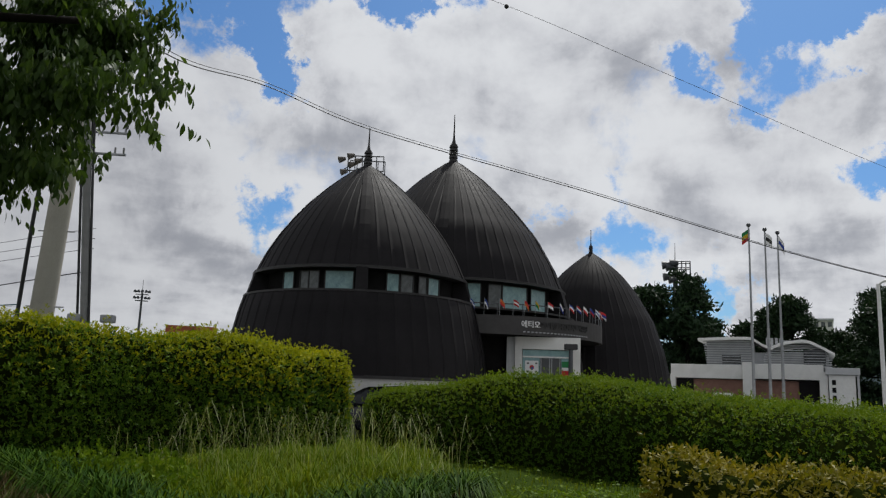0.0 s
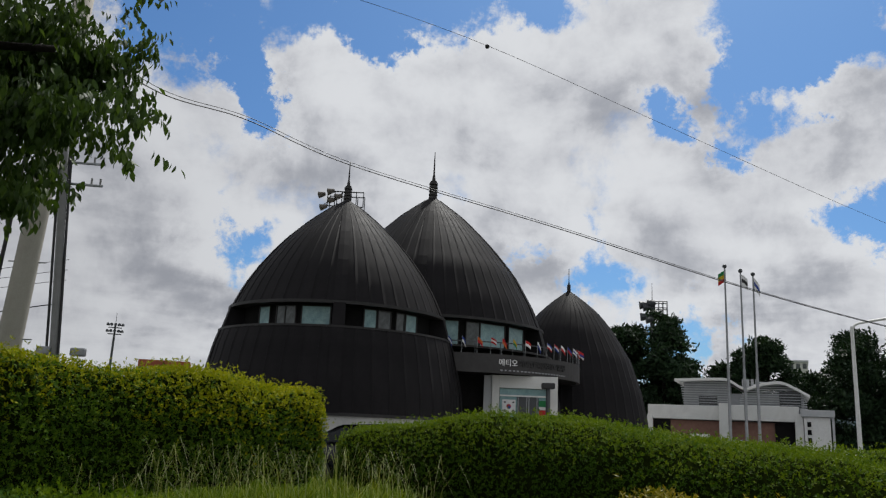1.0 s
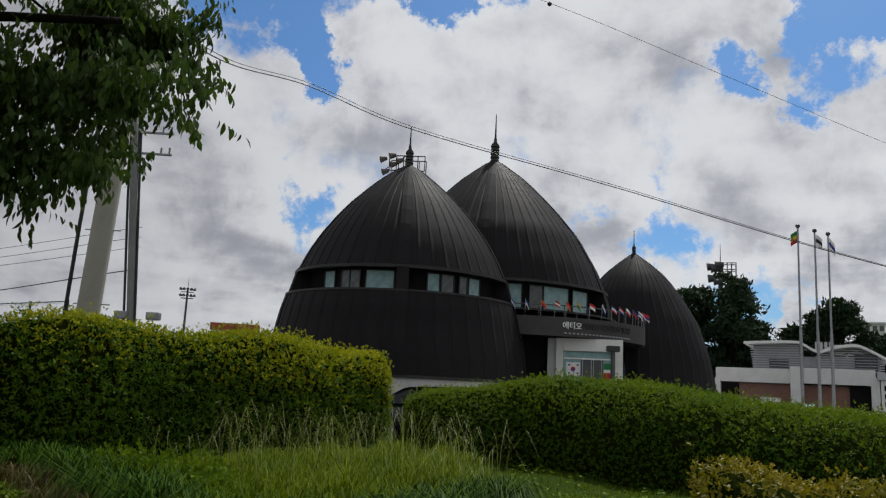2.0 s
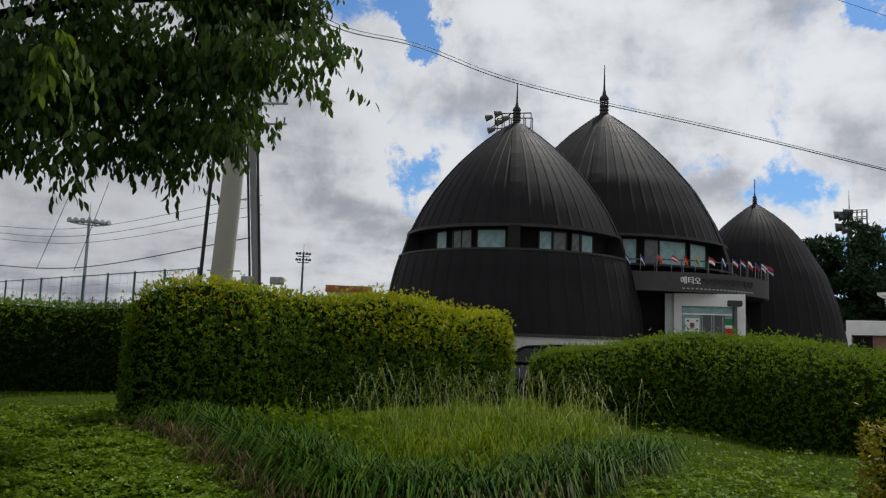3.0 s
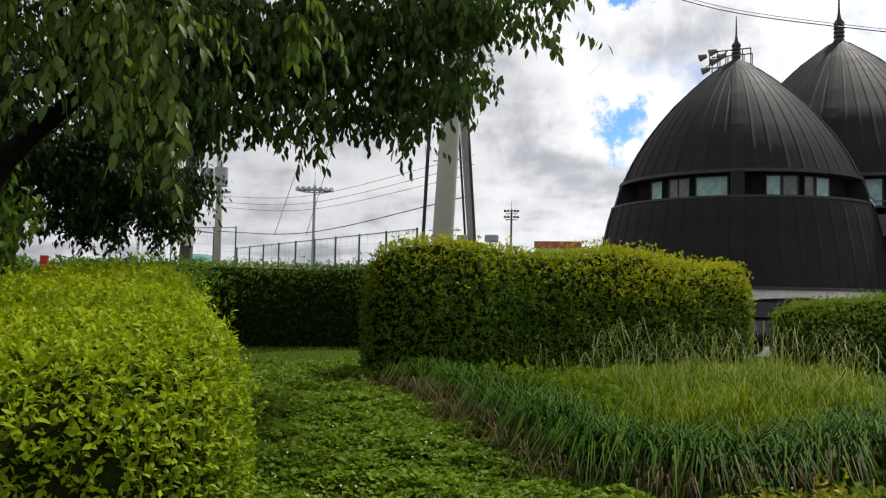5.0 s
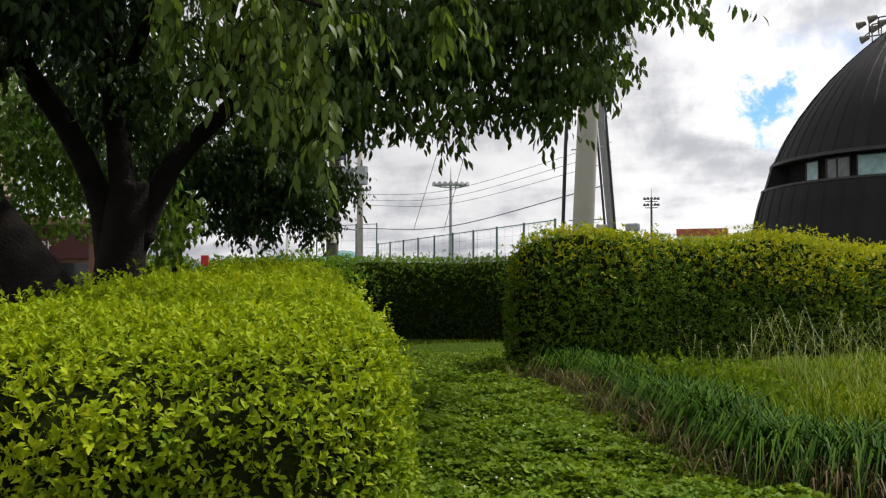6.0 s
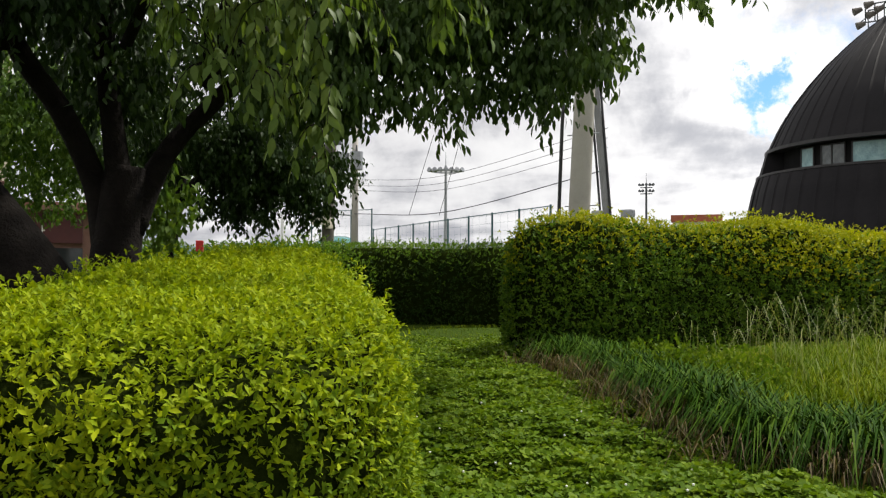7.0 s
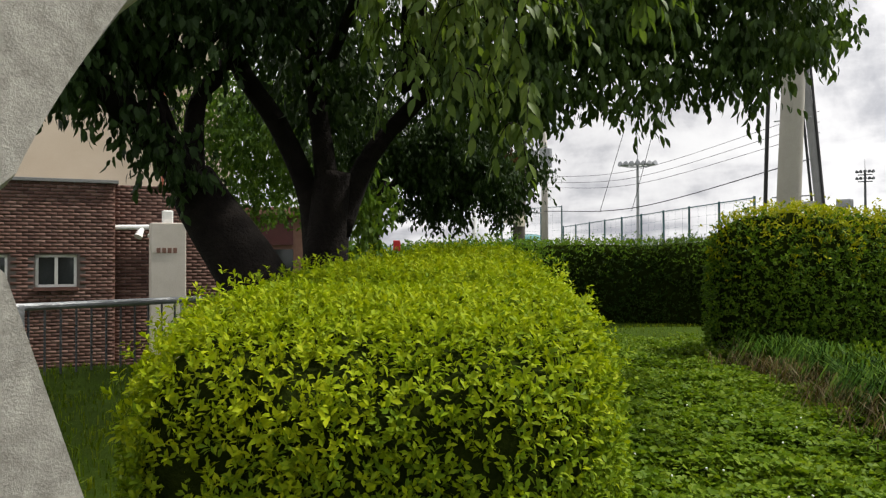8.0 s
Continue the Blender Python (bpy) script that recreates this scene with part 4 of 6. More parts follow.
    for key, sel in ((mat, ~lit_young), (lit_growth, lit_young)):
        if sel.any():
            hang("foliage", leaves("foliage", pos[sel], along[sel], facing[sel], size[sel], size[sel] * 0.44, key, 0.12, 0.1, 0.55, leaf > 0.03), h, "" if key is mat else "yellow-green new growth in a sunlit tone")
    return h


def sprays(name, clumps, per_r3, twig, leaf, mat, parent, slim=0.42, squash=0.8, sag=1.0, simple=False, knots=0, loose=0.5, oval=False):
    """Leaves that hang from twigs in rounded clumps; with knots, the twigs gather round that many to a bough."""
    P, A = [], []
    for x, y, z, r in clumps:
        n = max(6, int(per_r3 * r ** 2.4))
        d = unit(RNG.normal(size=(n, 3))) * (RNG.random((n, 1)) ** 0.45) * r * np.array([1.1, 1.1, squash])
        if knots:
            k = max(4, n // knots)
            d = d[RNG.integers(0, k, n)] + RNG.normal(size=(n, 3)) * [0.075, 0.075, 0.055]
        p = np.array([x, y, z]) + d
        p = p + 0.12 * r * np.stack([wave(p * 1.4), wave(p * 1.4 + 3), wave(p * 1.4 + 7)], -1)
        P.append(p)
        A.append(unit(d * [1, 1, 0.2] + 0.5 * RNG.normal(size=(n, 3)) + [0, 0, -0.35]))
    P, A = np.concatenate(P), np.concatenate(A)
    n = len(P)
    pos = np.repeat(P, twig, 0) + np.repeat(A, twig, 0) * (np.tile(np.arange(twig), n)[:, None] / twig) * leaf * twig * 0.45
    along = np.repeat(A, twig, 0) * 0.35 + loose * RNG.normal(size=pos.shape) + np.array([0, 0, -1.1 * sag])
    facing = np.repeat(A, twig, 0) + 0.6 * RNG.normal(size=pos.shape) + np.array([0, 0, 0.6])
    size = leaf * RNG.uniform(0.6, 1.2, len(pos))
    return hang(name, leaves(name, pos, along, facing, size, size * slim, mat, 0.12, 0.2, 0.45, simple, oval), parent)


def shoots(name, clumps, per_clump, leaf, mat, parent, reach=(0.16, 0.34), slim=0.42):
    """Long shoots that arch over and hang, with leaves drooping in turn on either side."""
    P, D, R = [], [], []
    for x, y, z, r in clumps:
        n = max(3, int(per_clump * r / 0.12))
        P.append(np.array([x, y, z]) + unit(RNG.normal(size=(n, 3))) * RNG.random((n, 1)) ** 0.5 * r + [0, 0, 0.6 * r])
        D.append(unit(RNG.normal(size=(n, 3)) * [1, 1, 0.15] + [0.35, 0.1, 0.1]))
    P, D = np.concatenate(P), np.concatenate(D)
    n, per = len(P), 12
    far = RNG.uniform(*reach, (n, 1))
    base, along, facing = [], [], []
    stem = bmesh.new()
    line = []
    for k in range(per):
        f = k / (per - 1)
        pos = P + D * far * 0.55 * math.sin(1.3 * f) - np.array([0, 0, 1.0]) * far * f ** 1.8
        line.append(pos)
        way = unit(np.cross(D, [0, 0, 1.0])) * (1 if k % 2 else -1)
        base.append(pos)
        along.append(unit(way * RNG.uniform(0.2, 0.7, (n, 1)) + D * 0.35 + np.array([0, 0, -1.0]) + 0.16 * RNG.normal(size=(n, 3))))
        facing.append(D + way * 0.5 + 0.35 * RNG.normal(size=(n, 3)) + [0, 0, 0.5])
    for i in range(n):
        tube([line[k][i] for k in (0, 3, 6, 9, 11)], [0.004, 0.0035, 0.003, 0.002, 0.001], 4, stem)
    part("twig", stem, M["bark"], parent)["kind"] = "stuff"
    base, along, facing = np.concatenate(base), np.concatenate(along), np.concatenate(facing)
    size = leaf * RNG.uniform(0.65, 1.15, len(base))
    return hang(name, leaves(name, base, along, facing, size, size * slim, mat, 0.14, 0.22, 0.45, oval=True), parent)


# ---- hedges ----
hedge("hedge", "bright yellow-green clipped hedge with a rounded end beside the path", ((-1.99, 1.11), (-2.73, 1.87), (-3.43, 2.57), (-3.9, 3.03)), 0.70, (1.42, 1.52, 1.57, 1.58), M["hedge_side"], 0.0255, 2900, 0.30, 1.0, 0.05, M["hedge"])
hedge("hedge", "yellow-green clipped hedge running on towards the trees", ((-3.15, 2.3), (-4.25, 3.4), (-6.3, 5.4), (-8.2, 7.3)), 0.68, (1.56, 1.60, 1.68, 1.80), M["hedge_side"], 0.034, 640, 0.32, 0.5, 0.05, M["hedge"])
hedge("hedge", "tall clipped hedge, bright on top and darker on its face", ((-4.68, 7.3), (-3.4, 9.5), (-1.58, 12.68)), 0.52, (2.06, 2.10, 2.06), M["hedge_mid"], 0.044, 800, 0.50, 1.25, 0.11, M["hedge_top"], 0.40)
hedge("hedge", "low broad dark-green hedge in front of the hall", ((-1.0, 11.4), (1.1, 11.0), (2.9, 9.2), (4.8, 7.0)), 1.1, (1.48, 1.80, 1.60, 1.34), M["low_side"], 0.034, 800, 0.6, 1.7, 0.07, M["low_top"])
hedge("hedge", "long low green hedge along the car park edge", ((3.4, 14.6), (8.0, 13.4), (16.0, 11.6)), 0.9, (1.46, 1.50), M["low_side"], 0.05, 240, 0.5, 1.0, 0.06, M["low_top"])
hedge("hedge", "dark shaded hedge closing the end of the path", ((-11.6, 9.9), (-8.4, 11.0), (-5.2, 13.0)), 0.7, (1.9, 1.97), M["hedge_shaded"], 0.046, 360, 0.36, 0.5, 0.05, M["hedge_mid"])
hedge("golden_shrub", "golden-leaved low shrub in the grass", ((1.18, 4.5), (2.0, 4.15), (3.0, 3.7)), 0.46, (1.27, 1.22), M["gold_leaf"], 0.036, 800, 0.7, 0.6, 0.12)
hedge("golden_shrub", "small golden-leaved shrub at the border of the bed", ((-0.75, 3.3), (-0.3, 3.35), (0.2, 3.5)), 0.22, (0.86, 0.90), M["gold_leaf"], 0.04, 600, 0.8, 0.3, 0.08)


# ---- trees ----
def limb(points, r0, r1, parent, name="limb"):
    pts = smooth_line(points, 5)
    k = len(pts) - 1
    return part(name, tube(pts, [r0 + (r1 - r0) * (i / k) ** 0.8 for i in range(k + 1)], 10), M["bark"], parent, smooth=True)


CROWN_A = ((-2.24, 5.53, 3.75, 0.17), (-2.29, 5.51, 3.46, 0.1), (-2.56, 5.84, 3.86, 0.19), (-2.87, 5.92, 3.86, 0.25), (-3.19, 5.99, 3.95, 0.29), (-3.4, 5.88, 3.84, 0.32), (-3.78, 5.78, 3.86, 0.39), (-3.1, 5.93, 3.27, 0.18), (-3.34, 5.91, 3.17, 0.24), (-3.61, 5.88, 3.33, 0.31), (-3.48, 5.72, 2.88, 0.13), (-3.7, 5.7, 2.99, 0.2), (-4.0, 5.63, 3.28, 0.28), (-4.2, 5.49, 3.55, 0.35), (-3.99, 5.76, 3.63, 0.37), (-4.12, 5.3, 2.96, 0.2), (-4.15, 5.27, 2.71, 0.11), (-4.34, 5.25, 3.2, 0.25), (-4.4, 5.2, 3.66, 0.37), (-4.43, 4.92, 3.04, 0.17), (-4.51, 4.85, 3.38, 0.36), (-4.15, 5.65, 4.01, 0.39), (-4.62, 4.61, 3.54, 0.39), (-4.72, 4.51, 3.01, 0.36), (-4.83, 4.24, 3.21, 0.44), (-4.68, 4.83, 2.84, 0.21), (-3.1, 7.38, 5.2, 0.2), (-3.27, 7.3, 5.01, 0.27), (-3.03, 7.4, 4.76, 0.18), (-3.44, 7.22, 5.02, 0.32), (-3.68, 7.11, 4.66, 0.35), (-3.94, 6.96, 4.76, 0.42), (-3.88, 6.99, 4.15, 0.3), (-3.64, 7.13, 4.24, 0.2), (-3.49, 7.2, 3.68, 0.15), (-3.66, 7.11, 3.81, 0.18), (-3.96, 6.95, 3.72, 0.24), (-3.91, 6.98, 3.38, 0.15), (-3.33, 7.27, 4.58, 0.2), (-3.76, 7.06, 5.1, 0.42))
HIGH_A = ((-3.2, 6.02, 5.23, 0.75), (-3.92, 5.37, 4.84, 1.0), (-4.64, 4.39, 4.56, 1.1), (-3.58, 5.24, 7.23, 1.4), (-4.61, 3.69, 7.33, 1.7))
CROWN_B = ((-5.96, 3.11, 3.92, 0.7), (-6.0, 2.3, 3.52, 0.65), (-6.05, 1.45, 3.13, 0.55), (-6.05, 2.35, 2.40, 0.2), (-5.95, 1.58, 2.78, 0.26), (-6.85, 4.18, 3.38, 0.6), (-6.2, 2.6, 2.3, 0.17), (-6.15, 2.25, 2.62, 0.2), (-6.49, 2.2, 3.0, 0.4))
HIGH_B = ((-7.22, 4.25, 3.66, 0.80), (-6.98, 4.62, 3.99, 0.80), (-5.37, 3.51, 4.82, 1.1), (-5.96, 2.4, 4.82, 1.1), (-5.82, 1.11, 4.19, 1.1), (-5.71, 1.57, 7.74, 1.9))
SPRAYS = ((-3.27, 2.28, 2.65, 0.15), (-3.24, 2.32, 2.42, 0.1), (-3.13, 2.46, 2.55, 0.15), (-3.07, 2.53, 2.39, 0.12), (-2.95, 2.65, 2.52, 0.12), (-2.92, 2.68, 2.32, 0.1), (-2.94, 2.66, 2.18, 0.07), (-3.02, 2.58, 2.73, 0.15), (-2.87, 2.73, 2.72, 0.11), (-3.17, 2.4, 2.76, 0.15), (-3.31, 2.22, 2.76, 0.15), (-3.08, 2.51, 2.8, 0.15), (-2.92, 2.68, 2.81, 0.12), (-2.51, 3.03, 2.83, 0.07), (-2.54, 3.01, 2.78, 0.05))
BACK = ((-7.09, 6.17, 2.81, 0.62), (-7.39, 5.81, 2.74, 0.55), (-6.73, 6.26, 2.6, 0.36), (-7.68, 5.44, 3.06, 0.6), (-7.14, 6.11, 3.38, 0.6), (-7.95, 5.15, 2.85, 0.42), (-7.31, 5.85, 2.37, 0.42), (-7.2, 6.29, 2.55, 0.40), (-6.9, 6.6, 2.44, 0.36), (-7.1, 6.7, 2.36, 0.3), (-7.35, 6.0, 2.25, 0.34), (-7.32, 6.15, 2.87, 0.6), (-6.73, 6.77, 2.73, 0.3))
YOUNG = ((-7.07, 4.85, 2.33, 0.30), (-7.02, 4.92, 2.07, 0.26), (-7.10, 4.80, 1.93, 0.24), (-11.77, 6.45, 3.81, 1.0), (-12.08, 5.85, 3.92, 1.1), (-11.11, 7.51, 2.72, 0.7), (-10.92, 7.79, 3.57, 0.8), (-11.6, 6.75, 3.04, 0.45), (-13.26, 6.85, 3.03, 0.9), (-12.27, 7.57, 2.41, 0.45))


def cherry_trees():
    t = thing("cherry_tree", "dark-barked cherry tree with forked limbs and drooping green leaves", "tree", 0, 0, 0)
    part("trunk", tube(smooth_line([(-6.72, 4.04, 0.45), (-6.70, 4.05, 1.0), (-6.68, 4.06, 1.6), (-6.64, 4.1, 2.2), (-6.62, 4.12, 2.45)], 4), [0.25 - 0.005 * i for i in range(17)], 14), M["bark"], t, smooth=True)
    limb([(-6.7, 4.0, 1.7), (-6.78, 3.93, 2.3), (-6.75, 3.62, 2.85), (-6.7, 3.2, 3.35), (-6.6, 2.95, 4.1)], 0.12, 0.07, t)
    limb([(-6.6, 4.1, 2.0), (-6.62, 4.0, 2.7), (-6.6, 3.9, 3.6), (-6.2, 3.8, 5.2)], 0.13, 0.05, t)
    limb([(-6.6, 4.15, 1.9), (-6.5, 4.4, 2.55), (-6.3, 4.7, 3.0), (-5.4, 5.0, 3.7), (-4.3, 5.5, 4.2), (-3.1, 6.1, 4.5)], 0.12, 0.03, t)
    for x, y, z, r in CROWN_A + HIGH_A:
        if r > 0.35:
            limb([(-6.2, 4.6, 3.2), ((x - 6.0) / 2, (y + 4.6) / 2, z + 0.35), (x, y, z)], 0.045, 0.010, t, "branch")
    sprays("crown", CROWN_A, 1800, 7, 0.090, M["cherry_leaf"], t, 0.46, knots=9, loose=0.34, oval=True)
    sprays("crown", HIGH_A, 260, 7, 0.10, M["cherry_leaf"], t, simple=True)
    limb([(-6.3, 3.9, 3.4), (-4.8, 3.2, 3.5), (-3.6, 2.6, 3.1), (-2.8, 2.55, 2.75)], 0.05, 0.008, t, "branch")
    limb([(-4.8, 3.2, 3.5), (-3.4, 3.0, 3.3), (-2.4, 2.85, 3.0)], 0.03, 0.006, t, "branch")
    shoots("low_branch_leaves", SPRAYS, 6, 0.080, M["spray_leaf"], t, (0.14, 0.28))
    t = thing("cherry_tree", "leaning dark-barked cherry tree beside the railing", "tree", 0, 0, 0)
    part("trunk", tube(smooth_line([(-5.98, 3.52, 0.4), (-6.14, 3.38, 0.9), (-6.35, 3.18, 1.5), (-6.55, 2.88, 2.06), (-6.5, 2.72, 2.3)], 4), [0.37 - 0.012 * i for i in range(17)], 14), M["bark"], t, smooth=True)
    limb([(-6.53, 2.85, 2.05), (-6.45, 2.52, 2.45), (-6.3, 2.0, 2.85), (-6.1, 1.4, 3.2)], 0.17, 0.07, t)
    limb([(-6.5, 2.75, 2.25), (-6.56, 2.8, 2.9), (-6.45, 3.05, 3.35), (-6.0, 3.1, 4.5)], 0.09, 0.05, t)
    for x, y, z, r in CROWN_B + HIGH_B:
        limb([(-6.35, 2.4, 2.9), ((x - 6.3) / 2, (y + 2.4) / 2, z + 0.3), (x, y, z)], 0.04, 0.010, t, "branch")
    sprays("crown", CROWN_B, 1300, 7, 0.088, M["cherry_shade"], t, 0.48, loose=0.4, oval=True)
    sprays("crown", HIGH_B, 520, 7, 0.10, M["cherry_shade"], t, simple=True)
    t = thing("cherry_tree", "farther dark tree with low hanging branches and a reddish patch", "tree", 0, 0, 0)
    part("trunk", tube(smooth_line([(-8.85, 6.0, 0.4), (-8.75, 6.05, 1.5), (-8.5, 6.1, 2.9)], 5), [0.085 - 0.004 * i for i in range(11)], 10), M["bark"], t, smooth=True)
    limb([(-8.6, 6.1, 2.4), (-7.9, 6.2, 2.9), (-7.0, 6.4, 2.9)], 0.06, 0.02, t)
    limb([(-8.6, 6.1, 2.5), (-8.3, 5.7, 2.9), (-7.9, 5.2, 2.8)], 0.06, 0.02, t)
    sprays("crown", BACK, 2100, 6, 0.070, M["cherry_shade"], t, 0.5, knots=9, loose=0.4)
    sprays("red_leaves", ((-6.6, 6.3, 2.75, 0.22),), 500, 5, 0.06, M["red_leaf"], t)
    t = thing("young_tree", "light-green leafy tree behind the cherry trunks", "tree", 0, 0, 0)
    part("trunk", tube(smooth_line([(-11.6, 6.8, 0.2), (-11.5, 6.8, 1.5), (-11.6, 6.7, 3.2)], 5), [0.12 - 0.006 * i for i in range(11)], 8), M["bark"], t, smooth=True)
    limb([(-11.55, 6.8, 1.0), (-9.2, 5.7, 1.7), (-7.3, 4.7, 2.2)], 0.05, 0.015, t)
    limb([(-11.5, 6.8, 1.4), (-11.0, 7.4, 2.4), (-10.9, 7.8, 3.4)], 0.06, 0.02, t)
    sprays("crown", YOUNG, 700, 6, 0.095, M["far_leaf"], t, 0.6, simple=True)


cherry_trees()


def pine(x, y, height, spread, seed, label):
    """A pine: a bare stem, tiers of boughs and flat pads of needles."""
    rs = np.random.default_rng(seed)
    t = thing("pine_tree", label, "tree", x, y, 0.1, 0, "pines behind the hall")
    part("trunk", tube([(0, 0, 0), (0.1, 0, height * 0.4), (0, 0.1, height * 0.75), (0, 0, height * 0.97)], [0.24, 0.2, 0.12, 0.03], 9), M["bark"], t, smooth=True)
    pads = []
    bm = bmesh.new()
    for k in range(58):
        f = rs.uniform(0.06, 1.0)
        a = rs.uniform(0, 2 * math.pi)
        reach = spread * (1.05 - f) ** 0.55 * rs.uniform(0.55, 1.0)
        z = height * f
        px, py = reach * math.cos(a), reach * math.sin(a)
        rod((0, 0, z - 0.4), (px, py, z), 0.06, 0.02, 5, bm)
        for q in (0.55, 1.0):
            pads.append((px * q + rs.normal() * 0.15, py * q, z + rs.normal() * 0.15, 0.34 * spread * rs.uniform(0.55, 0.95)))
    part("bough", bm, M["bark"], t)
    P = []
    for px, py, z, r in pads:
        n = int(74 * r ** 1.6) + 10
        d = unit(rs.normal(size=(n, 3))) * rs.random((n, 1)) ** 0.5 * r * np.array([1, 1, 0.55])
        P.append(np.array([px, py, z]) + d)
    P = np.concatenate(P)
    along = rs.normal(size=P.shape) + np.array([0, 0, 0.5])
    hang("crown", leaves("crown", P, along, rs.normal(size=P.shape), rs.uniform(0.3, 0.65, len(P)), rs.uniform(0.12, 0.26, len(P)), M["pine"], simple=True), t)


for k, (x, y, h, sp) in enumerate(((18.6, 72.6, 11.4, 3.8), (20.6, 74.0, 11.2, 3.6), (22.6, 71.6, 12.3, 4.0), (24.2, 74.0, 11.4, 3.4), (25.0, 73.5, 8.6, 3.2), (29.0, 75.0, 8.2, 3.4), (31.2, 74.0, 9.4, 3.4), (33.0, 73.0, 10.6, 4.2), (37.5, 75.0, 8.0, 3.6), (40.0, 70.0, 10.6, 4.8), (44.6, 67.6, 12.0, 5.4), (48.5, 65.5, 12.0, 5.6), (44.0, 77.0, 12.0, 5.4))):
    pine(x, y, h, sp, 100 + k, "dark-green pine with spreading flat boughs")


# ---- poles, lines and fence on the other side ----
def cable(label, points, r, sag_steps=12):
    ob = part("cable", tube(smooth_line(points, sag_steps), [r] * (sag_steps * (len(points) - 1) + 1), 6), M["black"])
    return tagged(ob, label, "cable", kind="structure")


def utility_poles():
    p = thing("utility_pole", "thick smooth beige concrete pole, slightly leaning", "utility pole", -6.85, 13.21, 0.1)
    part("shaft", tube([(0.00, -0.00, 0.0), (0.13, -0.00, 2.5), (0.31, -0.01, 6.0), (0.50, -0.01, 9.5)], [0.205, 0.195, 0.178, 0.160], 24), M["concrete"], p, smooth=True)
    part("cable_pipe", tube([(-0.33, 0, 0), (-0.29, 0, 2.2), (-0.22, 0, 4.0), (-0.10, 0, 6.0)], [0.034] * 4, 8), M["black"], p, "black cable pipe along the pole", smooth=True)
    for z in (2.6, 3.9, 5.0):
        part("step_bolt", rod((-0.26 + 0.04 * z, 0, z), (0.40 + 0.03 * z, 0.02, z), 0.012, n=5), M["steel"], p)
    p = thing("utility_pole", "grey concrete pole wrapped in dark cables", "utility pole", -10.59, 24.03, 0.1)
    part("shaft", tube([(-0.00, -0.00, 0.0), (-0.26, -0.18, 3.5), (-0.67, -0.46, 9.0), (-0.89, -0.61, 12.0)], [0.135, 0.125, 0.11, 0.10], 14), M["concrete_grey"], p, smooth=True)
    for dx, r in ((-0.15, 0.03), (0.12, 0.03), (0.06, 0.022)):
        part("wrapped_cable", tube(smooth_line([(1.3 * dx, -0.21, 0), (1.3 * dx + -0.27, -0.22, 3.6), (1.3 * dx + -0.58, -0.32, 7.8), (dx + -0.77, -0.25, 10.4)], 4), [1.3 * r] * 13, 6), M["black"], p, smooth=True)
    for z in (8.4, 9.1):
        arm = part("crossarm", rod((-1.2, -0.2, z), (0.5, -0.2, z - 0.05), 0.045, n=6), M["steel"], p)
        for x in (-1.1, -0.8, 0.15, 0.42):
            part("insulator", rod((x, -0.2, z), (x, -0.2, z + 0.18), 0.03, n=6), M["concrete_grey"], arm)
    part("street_lamp_head", box(-0.70, -0.28, -0.35, -0.1, 3.05, 3.3, 0.05), M["steel"], p)
    part("street_lamp_head", box(0.30, 0.72, -0.35, -0.1, 3.05, 3.3, 0.05), M["steel"], p)
    p = thing("utility_pole", "dark weathered pole with a beige meter box", "utility pole", -12.95, 13.2, 0.3)
    part("shaft", tube([(0, 0, 0), (0, 0, 2.0), (0.12, 0, 5.5), (0.15, 0, 7)], [0.15, 0.14, 0.125, 0.12], 14), M["old_pole"], p, smooth=True)
    part("meter_box", box(-0.17, 0.12, -0.34, -0.17, 2.2, 2.47, 0.015), M["beige_box"], p, "beige meter box")
    part("meter_box", box(0.17, 0.27, -0.24, -0.08, 2.12, 2.36, 0.01), M["beige_box"], p, "small beige box")
    part("junction_box", box(0.16, 0.42, -0.25, 0.0, 4.0, 4.5, 0.02), M["dark_steel"], p)
    p = thing("utility_pole", "slim grey pole with two transformers", "utility pole", -28.5, 31.5, 0.1)
    part("shaft", tube([(0, 0, 0), (0, 0, 6), (-0.05, 0, 11)], [0.2, 0.17, 0.14], 12), M["concrete"], p, smooth=True)
    for dx in (-0.55, 0.4):
        part("transformer", rod((dx, -0.35, 6.5), (dx, -0.35, 7.45), 0.34, 0.34, 14), M["steel"], p, "grey transformer can")
        part("bushing", rod((dx, -0.35, 7.45), (dx, -0.35, 7.8), 0.06, 0.04, 8), M["dark_steel"], p)
    part("crossarm", rod((-0.9, -0.2, 6.2), (0.9, -0.2, 6.2), 0.06, n=6), M["steel"], p)
    part("crossarm", rod((-1.0, 0, 9.0), (1.0, 0, 9.0), 0.06, n=6), M["steel"], p)
    part("lamp_arm", rod((-1.9, 0, 4.3), (0, 0, 4.1), 0.04, n=6), M["steel"], p)


utility_poles()
cable("black overhead cable between the poles", ((-5.6, 11.6, 7.3), (-4.27, 11.75, 6.56), (-3.4, 13.9, 7.03), (-1.55, 15.2, 6.69), (2.52, 15.8, 5.82), (10.0, 17.3, 4.36), (22, 20, 3.0)), 0.010)
cable("black overhead cable between the poles", ((-5.6, 11.6, 7.42), (-4.25, 11.75, 6.62), (-3.36, 13.9, 7.08), (-1.5, 15.2, 6.73), (2.57, 15.8, 5.85), (10.0, 17.3, 4.38), (22, 20, 3.02)), 0.006)
cable("thin overhead wire", ((-3.0, 13.0, 9.6), (0.78, 13.98, 8.97), (5.05, 16.23, 8.45), (11.12, 18.98, 7.44), (20, 23, 6.2)), 0.005)
bm = bmesh.new()
